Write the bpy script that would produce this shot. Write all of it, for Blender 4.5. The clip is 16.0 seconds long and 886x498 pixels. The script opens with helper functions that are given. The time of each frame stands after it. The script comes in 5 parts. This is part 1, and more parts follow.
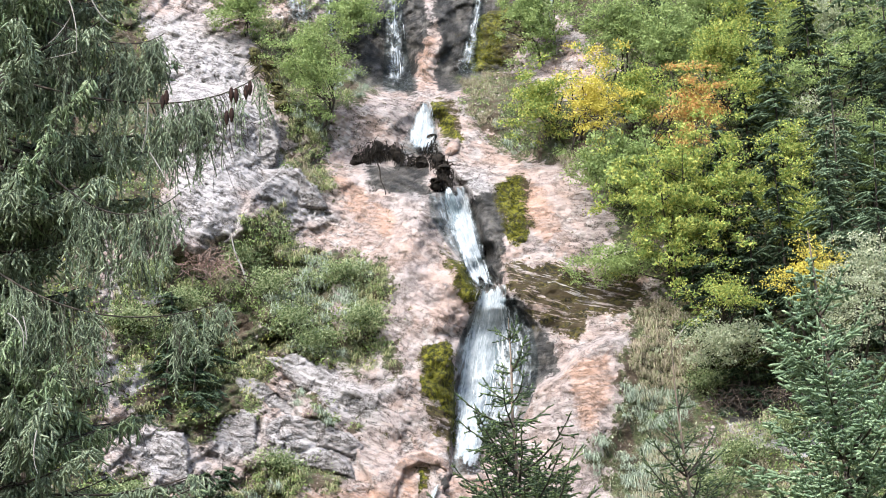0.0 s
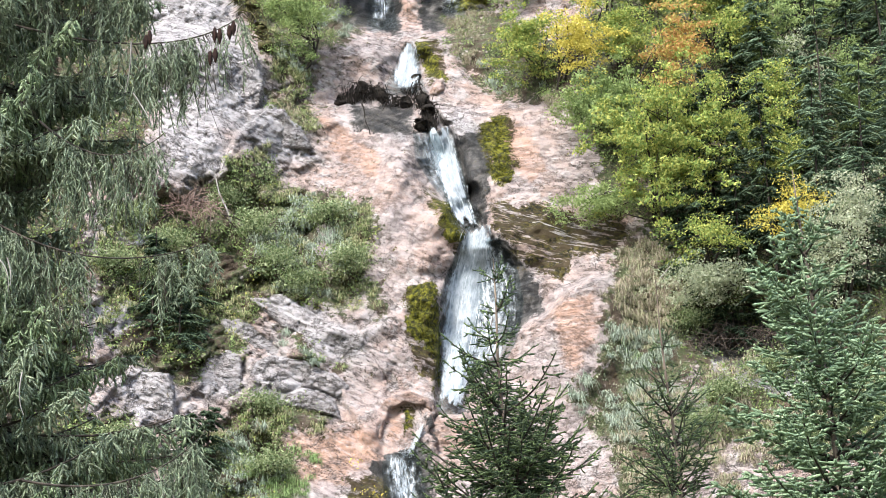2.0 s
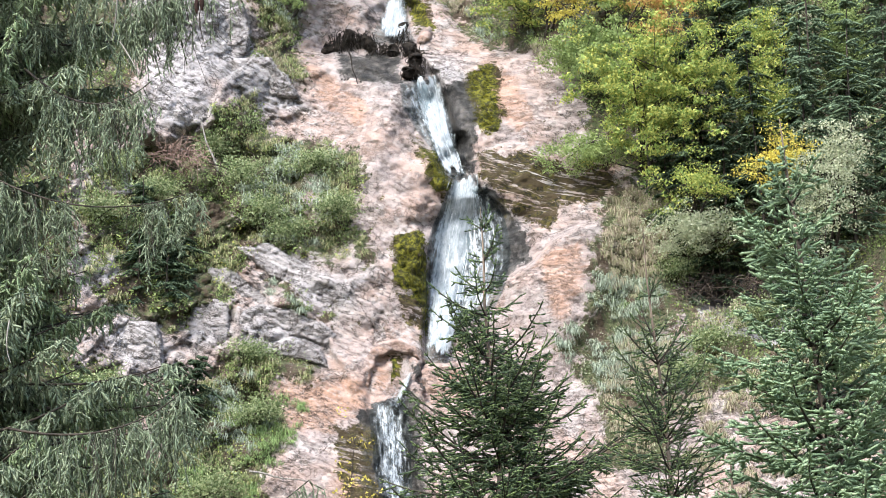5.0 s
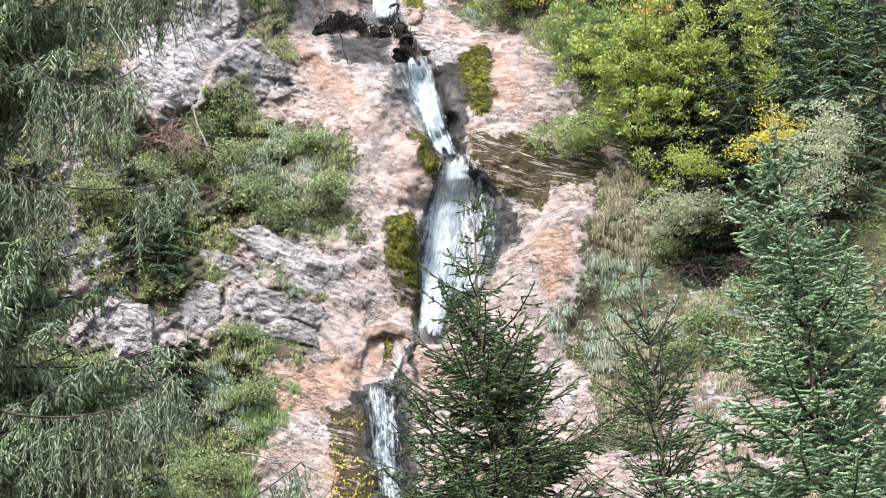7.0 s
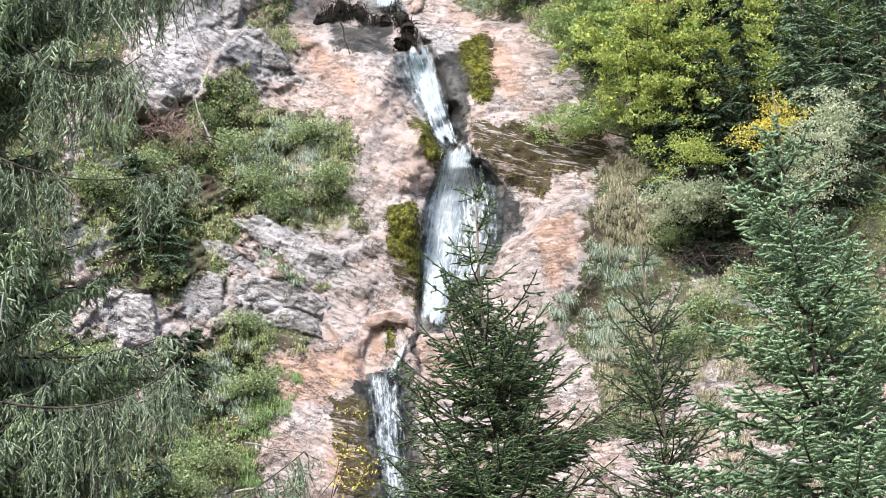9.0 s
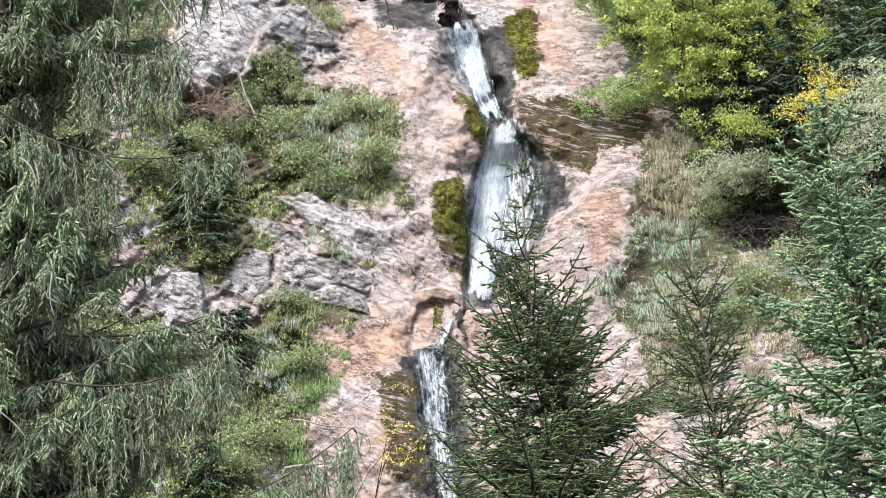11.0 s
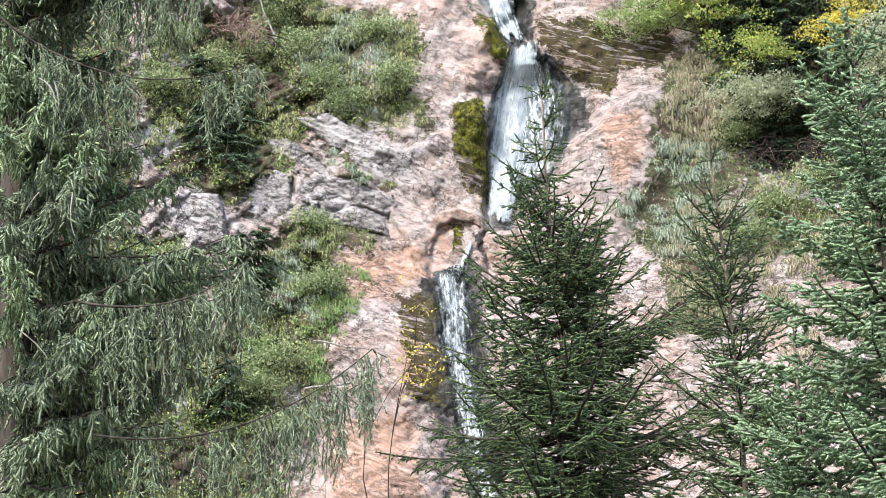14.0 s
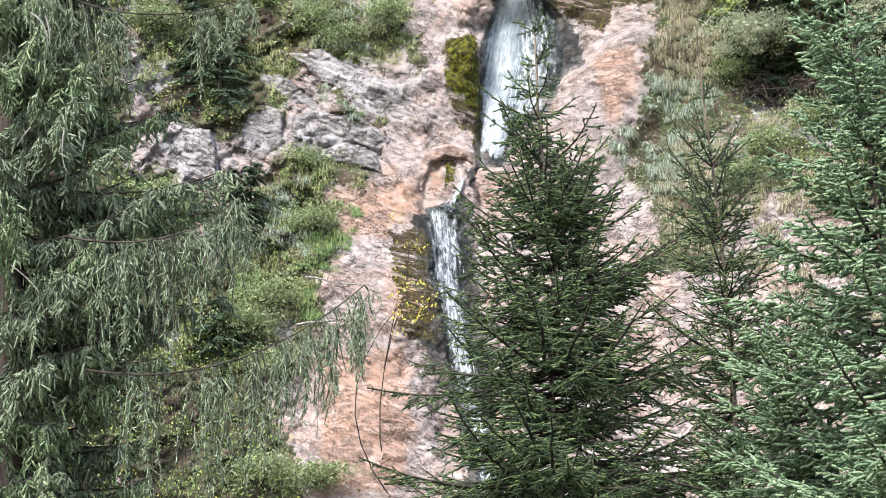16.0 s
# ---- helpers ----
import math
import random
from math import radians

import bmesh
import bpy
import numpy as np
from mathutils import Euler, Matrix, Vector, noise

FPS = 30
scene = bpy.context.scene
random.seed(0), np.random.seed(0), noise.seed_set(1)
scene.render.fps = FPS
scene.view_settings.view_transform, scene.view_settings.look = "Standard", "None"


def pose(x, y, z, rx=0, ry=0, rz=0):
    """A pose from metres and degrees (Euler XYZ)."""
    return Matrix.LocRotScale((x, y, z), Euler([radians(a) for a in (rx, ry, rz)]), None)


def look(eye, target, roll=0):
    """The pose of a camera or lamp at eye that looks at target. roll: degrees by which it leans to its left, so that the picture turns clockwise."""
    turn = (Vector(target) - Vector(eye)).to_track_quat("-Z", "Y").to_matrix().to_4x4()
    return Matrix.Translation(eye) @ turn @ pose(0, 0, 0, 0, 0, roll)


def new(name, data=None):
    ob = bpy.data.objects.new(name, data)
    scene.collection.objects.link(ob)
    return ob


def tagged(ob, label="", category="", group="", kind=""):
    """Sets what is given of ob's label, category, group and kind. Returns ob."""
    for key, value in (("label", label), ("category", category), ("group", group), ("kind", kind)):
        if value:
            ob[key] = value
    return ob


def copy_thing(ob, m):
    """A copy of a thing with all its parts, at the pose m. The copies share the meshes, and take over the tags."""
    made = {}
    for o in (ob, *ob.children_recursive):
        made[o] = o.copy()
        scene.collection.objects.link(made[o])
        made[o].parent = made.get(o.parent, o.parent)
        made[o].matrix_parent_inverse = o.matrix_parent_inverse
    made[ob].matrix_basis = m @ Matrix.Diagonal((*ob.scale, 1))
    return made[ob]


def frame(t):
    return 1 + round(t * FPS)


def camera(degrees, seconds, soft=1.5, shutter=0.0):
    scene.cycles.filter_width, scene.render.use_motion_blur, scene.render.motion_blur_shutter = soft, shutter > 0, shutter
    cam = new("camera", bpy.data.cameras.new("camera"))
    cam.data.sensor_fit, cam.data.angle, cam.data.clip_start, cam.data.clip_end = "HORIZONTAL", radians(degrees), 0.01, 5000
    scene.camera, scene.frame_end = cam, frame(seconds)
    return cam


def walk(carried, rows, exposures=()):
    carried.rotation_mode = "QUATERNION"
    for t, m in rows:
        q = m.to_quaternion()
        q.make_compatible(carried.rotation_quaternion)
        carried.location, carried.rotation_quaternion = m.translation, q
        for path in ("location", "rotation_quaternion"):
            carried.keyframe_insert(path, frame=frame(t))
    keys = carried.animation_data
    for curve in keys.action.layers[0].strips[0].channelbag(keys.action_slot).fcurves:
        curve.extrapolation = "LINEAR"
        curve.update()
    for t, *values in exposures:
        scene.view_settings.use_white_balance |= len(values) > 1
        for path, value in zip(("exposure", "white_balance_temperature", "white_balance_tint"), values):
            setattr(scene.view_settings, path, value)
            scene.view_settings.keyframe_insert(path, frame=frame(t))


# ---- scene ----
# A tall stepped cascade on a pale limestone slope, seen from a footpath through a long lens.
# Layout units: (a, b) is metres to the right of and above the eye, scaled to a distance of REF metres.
# Outlines and places given in these units are set to fit the camera's view.
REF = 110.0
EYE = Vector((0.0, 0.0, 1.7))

cam = camera(24.981, 16.0, soft=0.5)
# seconds, turn to the left, tilt up, lean (degrees)
TURNS = [
    (0.0, 1.061, 17.828, -1.444),
    (0.5, 0.958, 17.132, -1.537),
    (1.0, 0.832, 16.634, -1.683),
    (1.5, 0.738, 16.327, -1.748),
    (2.0, 0.654, 16.105, -1.709),
    (2.5, 0.561, 15.979, -1.730),
    (3.0, 0.494, 15.818, -1.689),
    (3.5, 0.462, 15.581, -1.633),
    (4.0, 0.415, 15.283, -1.663),
    (6.5, 0.175, 14.083, -1.951),
    (7.0, 0.091, 14.091, -2.002),
    (7.5, 0.036, 14.099, -2.056),
    (8.0, 0.021, 14.029, -2.064),
    (8.5, 0.032, 13.902, -2.156),
    (9.0, 0.167, 13.778, -2.235),
    (11.5, 1.836, 12.852, -2.455),
    (12.0, 1.976, 12.494, -2.453),
    (12.5, 2.042, 12.097, -2.406),
    (13.0, 2.105, 11.684, -2.328),
    (13.5, 2.178, 11.260, -2.198),
    (14.0, 2.233, 10.917, -2.175),
    (14.5, 2.262, 10.482, -2.173),
    (15.0, 2.247, 10.067, -2.126),
    (15.5, 2.132, 9.536, -2.104),
    (16.0, 2.071, 9.091, -2.028),
]


def aim(turn, tilt, lean):
    t, p = radians(turn), radians(tilt)
    ahead = Vector((-math.sin(t) * math.cos(p), math.cos(t) * math.cos(p), math.sin(p)))
    return look(EYE, EYE + ahead, lean)


walk(cam, [(t, aim(*turn)) for t, *turn in TURNS])

# ---- light: bright, thinly overcast day ----
SUN_HEIGHT, SUN_TURN = 50.0, -150.0
world = bpy.data.worlds.new("sky")
scene.world = world
world.use_nodes = True
sky = world.node_tree.nodes.new("ShaderNodeTexSky")
sky.sky_type, sky.sun_disc = "NISHITA", False
sky.sun_elevation, sky.sun_rotation = radians(SUN_HEIGHT), radians(SUN_TURN)
sky.air_density, sky.dust_density = 1.0, 2.0
back = world.node_tree.nodes["Background"]
back.inputs["Strength"].default_value = 0.13
world.node_tree.links.new(sky.outputs[0], back.inputs["Color"])
sun = new("sun", bpy.data.lights.new("sun", "SUN"))
sun.data.energy, sun.data.angle, sun.data.color = 2.5, radians(20), (1.0, 0.985, 0.935)
sun_way = Vector((math.sin(radians(SUN_TURN)) * math.cos(radians(SUN_HEIGHT)), math.cos(radians(SUN_TURN)) * math.cos(radians(SUN_HEIGHT)), math.sin(radians(SUN_HEIGHT))))
sun.matrix_world = look(sun_way * 200, (0, 0, 0))
scene.view_settings.exposure = 1.8


# ---- materials ----
class Nodes:
    """Short forms for building one material."""

    def __init__(self, name, rough=0.9):
        self.m = bpy.data.materials.new(name)
        self.m.use_nodes = True
        self.t = self.m.node_tree
        self.p = self.t.nodes["Principled BSDF"]
        self.p.inputs["Roughness"].default_value = rough
        self.p.inputs["Specular IOR Level"].default_value = 0.25
        self.coord = self.t.nodes.new("ShaderNodeTexCoord").outputs["Object"]

    def put(self, value, socket):
        if isinstance(value, (int, float)):
            socket.default_value = value
        elif isinstance(value, tuple):
            socket.default_value = (*value, 1.0) if len(value) == 3 and socket.type == "RGBA" else value
        else:
            self.t.links.new(value, socket)

    def scaled(self, x, y, z, turn=0.0):
        """The coordinates turned about y, so that lines rise to the right by that many degrees, then stretched."""
        r, n = self.t.nodes.new("ShaderNodeMapping"), self.t.nodes.new("ShaderNodeMapping")
        r.inputs["Rotation"].default_value = (0, radians(turn), 0)
        n.inputs["Scale"].default_value = (x, y, z)
        self.put(self.coord, r.inputs["Vector"]), self.put(r.outputs[0], n.inputs["Vector"])
        return n.outputs[0]

    def noise(self, scale, detail=5.0, vector=None, rough=0.6):
        n = self.t.nodes.new("ShaderNodeTexNoise")
        n.inputs["Scale"].default_value, n.inputs["Detail"].default_value, n.inputs["Roughness"].default_value = scale, detail, rough
        self.put(vector or self.coord, n.inputs["Vector"])
        return n.outputs["Fac"]

    def cells(self, scale, vector=None, feature="DISTANCE_TO_EDGE"):
        n = self.t.nodes.new("ShaderNodeTexVoronoi")
        n.feature = feature
        n.inputs["Scale"].default_value = scale
        self.put(vector or self.coord, n.inputs["Vector"])
        return n.outputs["Distance"]

    def ramp(self, value, low, high):
        n = self.t.nodes.new("ShaderNodeMapRange")
        n.interpolation_type = "SMOOTHSTEP"
        n.inputs["From Min"].default_value, n.inputs["From Max"].default_value = low, high
        self.put(value, n.inputs["Value"])
        return n.outputs[0]

    def mix(self, fac, one, two, blend="MIX"):
        n = self.t.nodes.new("ShaderNodeMix")
        n.data_type, n.blend_type = "RGBA", blend
        self.put(fac, n.inputs["Factor"]), self.put(one, n.inputs["A"]), self.put(two, n.inputs["B"])
        return n.outputs["Result"]

    def math(self, op, one, two=0.0, clamp=False):
        n = self.t.nodes.new("ShaderNodeMath")
        n.operation, n.use_clamp = op, clamp
        self.put(one, n.inputs[0]), self.put(two, n.inputs[1])
        return n.outputs[0]

    def attribute(self, name):
        n = self.t.nodes.new("ShaderNodeAttribute")
        n.attribute_name = name
        return n

    def split(self, colour):
        n = self.t.nodes.new("ShaderNodeSeparateColor")
        self.put(colour, n.inputs[0])
        return n.outputs

    def island(self):
        return self.t.nodes.new("ShaderNodeNewGeometry").outputs["Random Per Island"]

    def bump(self, height, strength=0.5, distance=0.05):
        n = self.t.nodes.new("ShaderNodeBump")
        n.inputs["Strength"].default_value, n.inputs["Distance"].default_value = strength, distance
        self.put(height, n.inputs["Height"])
        self.put(n.outputs[0], self.p.inputs["Normal"])

    def done(self, colour):
        self.put(colour, self.p.inputs["Base Color"])
        return self.m


def cliff_material():
    n = Nodes("limestone_slope", 0.85)
    one, two = n.split(n.attribute("zones_a").outputs["Color"]), n.split(n.attribute("zones_b").outputs["Color"])
    smooth_face, lush_part = n.attribute("zones_a").outputs["Alpha"], n.attribute("zones_b").outputs["Alpha"]
    times, plus, minus = lambda p, q: n.math("MULTIPLY", p, q), lambda p, q: n.math("ADD", p, q), lambda p, q: n.math("SUBTRACT", p, q)
    place = n.t.nodes.new("ShaderNodeSeparateXYZ")
    n.put(n.coord, place.inputs[0])
    east = n.ramp(place.outputs[0], -0.5, 2.5)
    broad, mid, fine, grit = n.noise(0.22, 5), n.noise(1.1, 9, rough=0.7), n.noise(5.0, 9, rough=0.75), n.noise(13.0, 4, rough=0.7)
    # beds dip to the right on the west side and lie almost level on the east side
    beds = n.mix(east, n.noise(1.0, 9, n.scaled(0.6, 0.7, 2.4, -24), 0.74), n.noise(1.0, 9, n.scaled(0.6, 0.7, 2.3, 8), 0.74))
    lines = n.mix(east, n.noise(1.0, 6, n.scaled(1.3, 1.3, 6.5, -27), 0.7), n.noise(1.0, 6, n.scaled(1.3, 1.3, 6.0, 4), 0.7))
    drips = n.noise(1.0, 6, n.scaled(3.2, 2.0, 0.30, -4), 0.65)
    veins = []
    for turn, tall, scale in ((-25, 3.6, 0.42), (-48, 3.0, 0.5), (6, 4.0, 0.45), (70, 2.6, 0.4)):
        wander = n.noise(scale, 6, n.scaled(1.0, 1.0, tall, turn), 0.62)
        veins.append(n.ramp(n.math("ABSOLUTE", minus(wander, 0.5)), 0.010, 0.003))
    vein = n.math("MAXIMUM", n.math("MAXIMUM", veins[0], veins[1]), n.math("MAXIMUM", veins[2], veins[3]))
    vein = times(vein, n.ramp(n.noise(0.8, 5), 0.42, 0.52))
    ragged = minus(n.noise(1.7, 9, rough=0.78), 0.5)
    gritty = minus(1.0, times(smooth_face, 0.75))
    pink = n.mix(n.ramp(broad, 0.40, 0.60), (0.318, 0.264, 0.252), (0.342, 0.248, 0.212))
    pink = n.mix(times(n.ramp(mid, 0.50, 0.58), plus(0.4, times(gritty, 0.6))), pink, (0.380, 0.335, 0.322))
    pink = n.mix(times(n.ramp(beds, 0.55, 0.61), times(gritty, 0.45)), pink, (0.235, 0.190, 0.172))
    pink = n.mix(times(n.ramp(beds, 0.44, 0.39), plus(0.15, times(gritty, 0.4))), pink, (0.368, 0.296, 0.260))
    white = n.mix(n.ramp(mid, 0.44, 0.62), (0.395, 0.372, 0.376), (0.300, 0.280, 0.282))
    white = n.mix(times(n.ramp(beds, 0.52, 0.62), 0.7), white, (0.195, 0.178, 0.172))
    grey = n.mix(n.ramp(beds, 0.40, 0.62), (0.350, 0.336, 0.342), (0.225, 0.214, 0.218))
    rock = n.mix(one[0], pink, white)
    rock = n.mix(one[1], rock, grey)
    rock = n.mix(times(n.ramp(plus(two[2], times(minus(beds, 0.5), 2.6)), 0.3, 1.1), 0.75), rock, (0.350, 0.205, 0.140))
    rock = n.mix(times(n.ramp(drips, 0.54, 0.62), times(smooth_face, 0.4)), rock, (0.190, 0.150, 0.135))
    rock = n.mix(times(n.ramp(lines, 0.56, 0.61), times(gritty, 0.5)), rock, (0.088, 0.072, 0.064))
    rock = n.mix(times(n.ramp(lines, 0.46, 0.40), 0.25), rock, (0.380, 0.350, 0.345))
    rock = n.mix(times(n.ramp(fine, 0.55, 0.63), times(gritty, 0.45)), rock, (0.125, 0.105, 0.095))
    rock = n.mix(times(n.ramp(fine, 0.46, 0.39), times(gritty, 0.40)), rock, (0.365, 0.337, 0.333))
    rock = n.mix(times(n.ramp(grit, 0.56, 0.63), times(gritty, 0.35)), rock, (0.110, 0.095, 0.088))
    pits = n.ramp(n.noise(3.4, 7, n.scaled(1, 1, 1.5, -20), 0.72), 0.58, 0.62)
    rock = n.mix(times(pits, plus(times(gritty, 0.2), times(one[0], 0.5))), rock, (0.060, 0.052, 0.047))
    rock = n.mix(times(vein, minus(0.75, times(smooth_face, 0.35))), rock, (0.038, 0.032, 0.028))
    # wet rock by the falls; this dark tone also paints the hollow's shade
    wet = n.mix(n.ramp(mid, 0.44, 0.60), (0.030, 0.029, 0.028), (0.105, 0.096, 0.088))
    wet = n.mix(times(n.ramp(drips, 0.50, 0.60), 0.7), wet, (0.018, 0.017, 0.016))
    rock = n.mix(n.ramp(plus(two[1], times(ragged, 2.2)), 0.38, 0.62), rock, wet)
    soil = n.mix(n.ramp(fine, 0.44, 0.56), (0.035, 0.040, 0.020), (0.14, 0.125, 0.080))
    soil = n.mix(times(n.ramp(n.noise(2.6, 6, rough=0.75), 0.47, 0.54), 0.8), soil, (0.065, 0.085, 0.032))
    soil = n.mix(n.ramp(n.noise(1.0, 5, n.scaled(1.1, 1.1, 0.5, 8), 0.65), 0.5, 0.58), soil, (0.075, 0.055, 0.038))
    rock = n.mix(n.ramp(plus(two[0], times(ragged, 4.0)), 0.55, 0.66), rock, soil)
    moss = n.mix(n.ramp(fine, 0.44, 0.56), (0.016, 0.015, 0.008), (0.085, 0.070, 0.018))
    moss = n.mix(n.ramp(beds, 0.46, 0.56), moss, (0.050, 0.036, 0.018))
    patchy = plus(one[2], times(plus(ragged, times(minus(fine, 0.5), 0.6)), 3.2))
    gaps = n.ramp(n.noise(1.0, 8, n.scaled(0.55, 0.8, 4.2, -14), 0.75), 0.53, 0.57)
    rock = n.mix(times(n.ramp(patchy, 0.42, 0.60), minus(1.0, times(gaps, 0.85))), rock, moss)
    lush = n.mix(n.ramp(fine, 0.44, 0.58), (0.022, 0.026, 0.004), (0.150, 0.145, 0.012))
    lush = n.mix(times(n.ramp(drips, 0.52, 0.60), 0.6), lush, (0.030, 0.022, 0.008))
    rock = n.mix(n.ramp(plus(lush_part, times(ragged, 3.0)), 0.46, 0.58), rock, lush)
    n.put(minus(0.88, times(two[1], 0.55)), n.p.inputs["Roughness"])
    cut = plus(times(n.ramp(lines, 0.54, 0.60), 0.5), plus(times(vein, 1.2), times(times(pits, gritty), 0.6)))
    face = plus(times(fine, 0.8), plus(times(grit, 0.45), times(n.ramp(beds, 0.42, 0.60), 0.35)))
    n.bump(minus(face, cut), 0.85, 0.10)
    return n.done(rock)


def leafy(name, dark, light, rough=0.8, glow=0.25, third=None, needles=0.0):
    """Leaves and needles: a colour of its own for each piece, some light passing through."""
    n = Nodes(name, rough)
    wide = n.noise(0.6, 3)
    colour = n.mix(n.island(), dark, light)
    if third:
        colour = n.mix(n.ramp(n.math("ADD", n.island(), n.math("MULTIPLY", wide, 0.9)), 0.95, 1.15), colour, third)
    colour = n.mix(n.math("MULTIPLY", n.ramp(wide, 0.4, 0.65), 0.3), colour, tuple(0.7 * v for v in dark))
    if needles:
        # darker flecks paint the shaded gaps between the needles into the colour
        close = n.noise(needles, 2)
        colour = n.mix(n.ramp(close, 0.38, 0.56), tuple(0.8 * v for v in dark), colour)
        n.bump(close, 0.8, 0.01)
    through_leaf = n.t.nodes.new("ShaderNodeBsdfTranslucent")
    n.put(colour, through_leaf.inputs["Color"])
    both = n.t.nodes.new("ShaderNodeMixShader")
    both.inputs[0].default_value = glow
    n.put(n.p.outputs[0], both.inputs[1]), n.put(through_leaf.outputs[0], both.inputs[2])
    n.put(both.outputs[0], n.t.nodes["Material Output"].inputs["Surface"])
    return n.done(colour)


def bark(name, dark, light, scale=12.0):
    n = Nodes(name, 0.95)
    grain = n.noise(scale, 6, n.scaled(1, 1, 0.25))
    n.bump(grain, 0.8, 0.02)
    return n.done(n.mix(n.ramp(grain, 0.35, 0.7), dark, light))


def water_material():
    """White water: threads of foam that run along the fall, thin and clear between them."""
    n = Nodes("white_water", 0.22)
    n.coord = n.t.nodes.new("ShaderNodeUVMap").outputs[0]
    threads = n.noise(1.0, 7, n.scaled(5.0, 0.45, 1), 0.72)
    strands = n.noise(1.0, 6, n.scaled(13.0, 2.2, 1), 0.7)
    knots = n.noise(1.0, 8, n.scaled(3.0, 1.7, 1), 0.75)
    foam = n.math("ADD", n.math("MULTIPLY", threads, 0.42), n.math("ADD", n.math("MULTIPLY", knots, 0.40), n.math("MULTIPLY", strands, 0.18)))
    edge = n.attribute("cover").outputs["Fac"]
    n.bump(foam, 0.45, 0.2)
    clear = n.t.nodes.new("ShaderNodeBsdfTransparent")
    clear.inputs[0].default_value = (0.72, 0.78, 0.80, 1)
    both = n.t.nodes.new("ShaderNodeMixShader")
    body = n.math("ADD", foam, n.math("MULTIPLY", n.math("SUBTRACT", edge, 0.45), 0.36))
    n.put(n.math("MULTIPLY", n.ramp(body, 0.38, 0.56), 0.93), both.inputs[0])
    n.put(clear.outputs[0], both.inputs[1]), n.put(n.p.outputs[0], both.inputs[2])
    n.put(both.outputs[0], n.t.nodes["Material Output"].inputs["Surface"])
    tone = n.mix(n.ramp(foam, 0.40, 0.58), (0.170, 0.205, 0.228), (0.350, 0.378, 0.400))
    return n.done(n.mix(n.math("MULTIPLY", n.ramp(strands, 0.50, 0.70), 0.4), tone, (0.42, 0.44, 0.455)))


def foam_material():
    n = Nodes("foam", 0.5)
    return n.done(n.mix(n.island(), (0.29, 0.32, 0.345), (0.43, 0.455, 0.47)))


FOAM = foam_material()
CLIFF = cliff_material()
WATER = water_material()
BARK = bark("spruce_bark", (0.022, 0.018, 0.015), (0.065, 0.054, 0.044))
PALE_BARK = bark("pale_bark", (0.09, 0.07, 0.055), (0.22, 0.17, 0.13))
DEAD_WOOD = bark("bleached_wood", (0.12, 0.11, 0.10), (0.30, 0.28, 0.26))
WET_WOOD = bark("wet_wood", (0.006, 0.005, 0.004), (0.028, 0.021, 0.016))
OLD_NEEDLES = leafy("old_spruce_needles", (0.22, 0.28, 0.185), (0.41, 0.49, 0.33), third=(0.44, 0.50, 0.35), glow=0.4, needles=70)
# dark copy of the old needles: shade within the foliage, put into colour
SHADED_NEEDLES = leafy("shaded_needles", (0.085, 0.10, 0.07), (0.215, 0.25, 0.17), needles=70)
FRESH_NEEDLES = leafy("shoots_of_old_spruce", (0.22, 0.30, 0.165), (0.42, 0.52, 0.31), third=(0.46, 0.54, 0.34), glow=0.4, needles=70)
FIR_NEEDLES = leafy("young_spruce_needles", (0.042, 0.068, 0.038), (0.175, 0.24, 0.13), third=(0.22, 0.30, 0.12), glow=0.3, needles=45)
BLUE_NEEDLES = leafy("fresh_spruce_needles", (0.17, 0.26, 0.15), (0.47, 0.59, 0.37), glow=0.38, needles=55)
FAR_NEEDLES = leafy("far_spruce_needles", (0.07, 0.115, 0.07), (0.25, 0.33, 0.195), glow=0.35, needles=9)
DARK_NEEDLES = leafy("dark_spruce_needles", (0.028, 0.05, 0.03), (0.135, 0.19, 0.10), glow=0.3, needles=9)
GREEN_LEAVES = leafy("green_leaves", (0.14, 0.205, 0.07), (0.35, 0.43, 0.17), glow=0.32)
BUSH_LEAVES = leafy("bush_leaves", (0.09, 0.135, 0.055), (0.32, 0.39, 0.18), glow=0.35, third=(0.38, 0.43, 0.24))
LIME_LEAVES = leafy("lime_leaves", (0.14, 0.21, 0.05), (0.36, 0.45, 0.13), glow=0.32, third=(0.45, 0.46, 0.12))
YELLOW_LEAVES = leafy("yellow_leaves", (0.44, 0.39, 0.07), (0.68, 0.57, 0.13), glow=0.32)
RUST_LEAVES = leafy("rust_leaves", (0.42, 0.22, 0.08), (0.65, 0.40, 0.15), glow=0.32, third=(0.44, 0.44, 0.12))
PALE_LEAVES = leafy("pale_leaves", (0.26, 0.31, 0.18), (0.55, 0.57, 0.42), glow=0.4)
GRASS = leafy("green_grass", (0.13, 0.17, 0.07), (0.33, 0.37, 0.18), 0.7, third=(0.40, 0.37, 0.22))
FRESH_GRASS = leafy("fresh_grass", (0.12, 0.19, 0.07), (0.28, 0.38, 0.16), 0.7)
BLUE_GRASS = leafy("blue_grass", (0.18, 0.23, 0.17), (0.40, 0.45, 0.36), 0.7)
MOSS_BLADES = leafy("moss_blades", (0.022, 0.026, 0.004), (0.165, 0.160, 0.014), 0.9)
DRY_GRASS = leafy("dry_grass", (0.26, 0.215, 0.16), (0.52, 0.45, 0.35), 0.8, third=(0.28, 0.30, 0.17))
CONE = bark("cone_scales", (0.010, 0.005, 0.004), (0.032, 0.014, 0.010), 60)


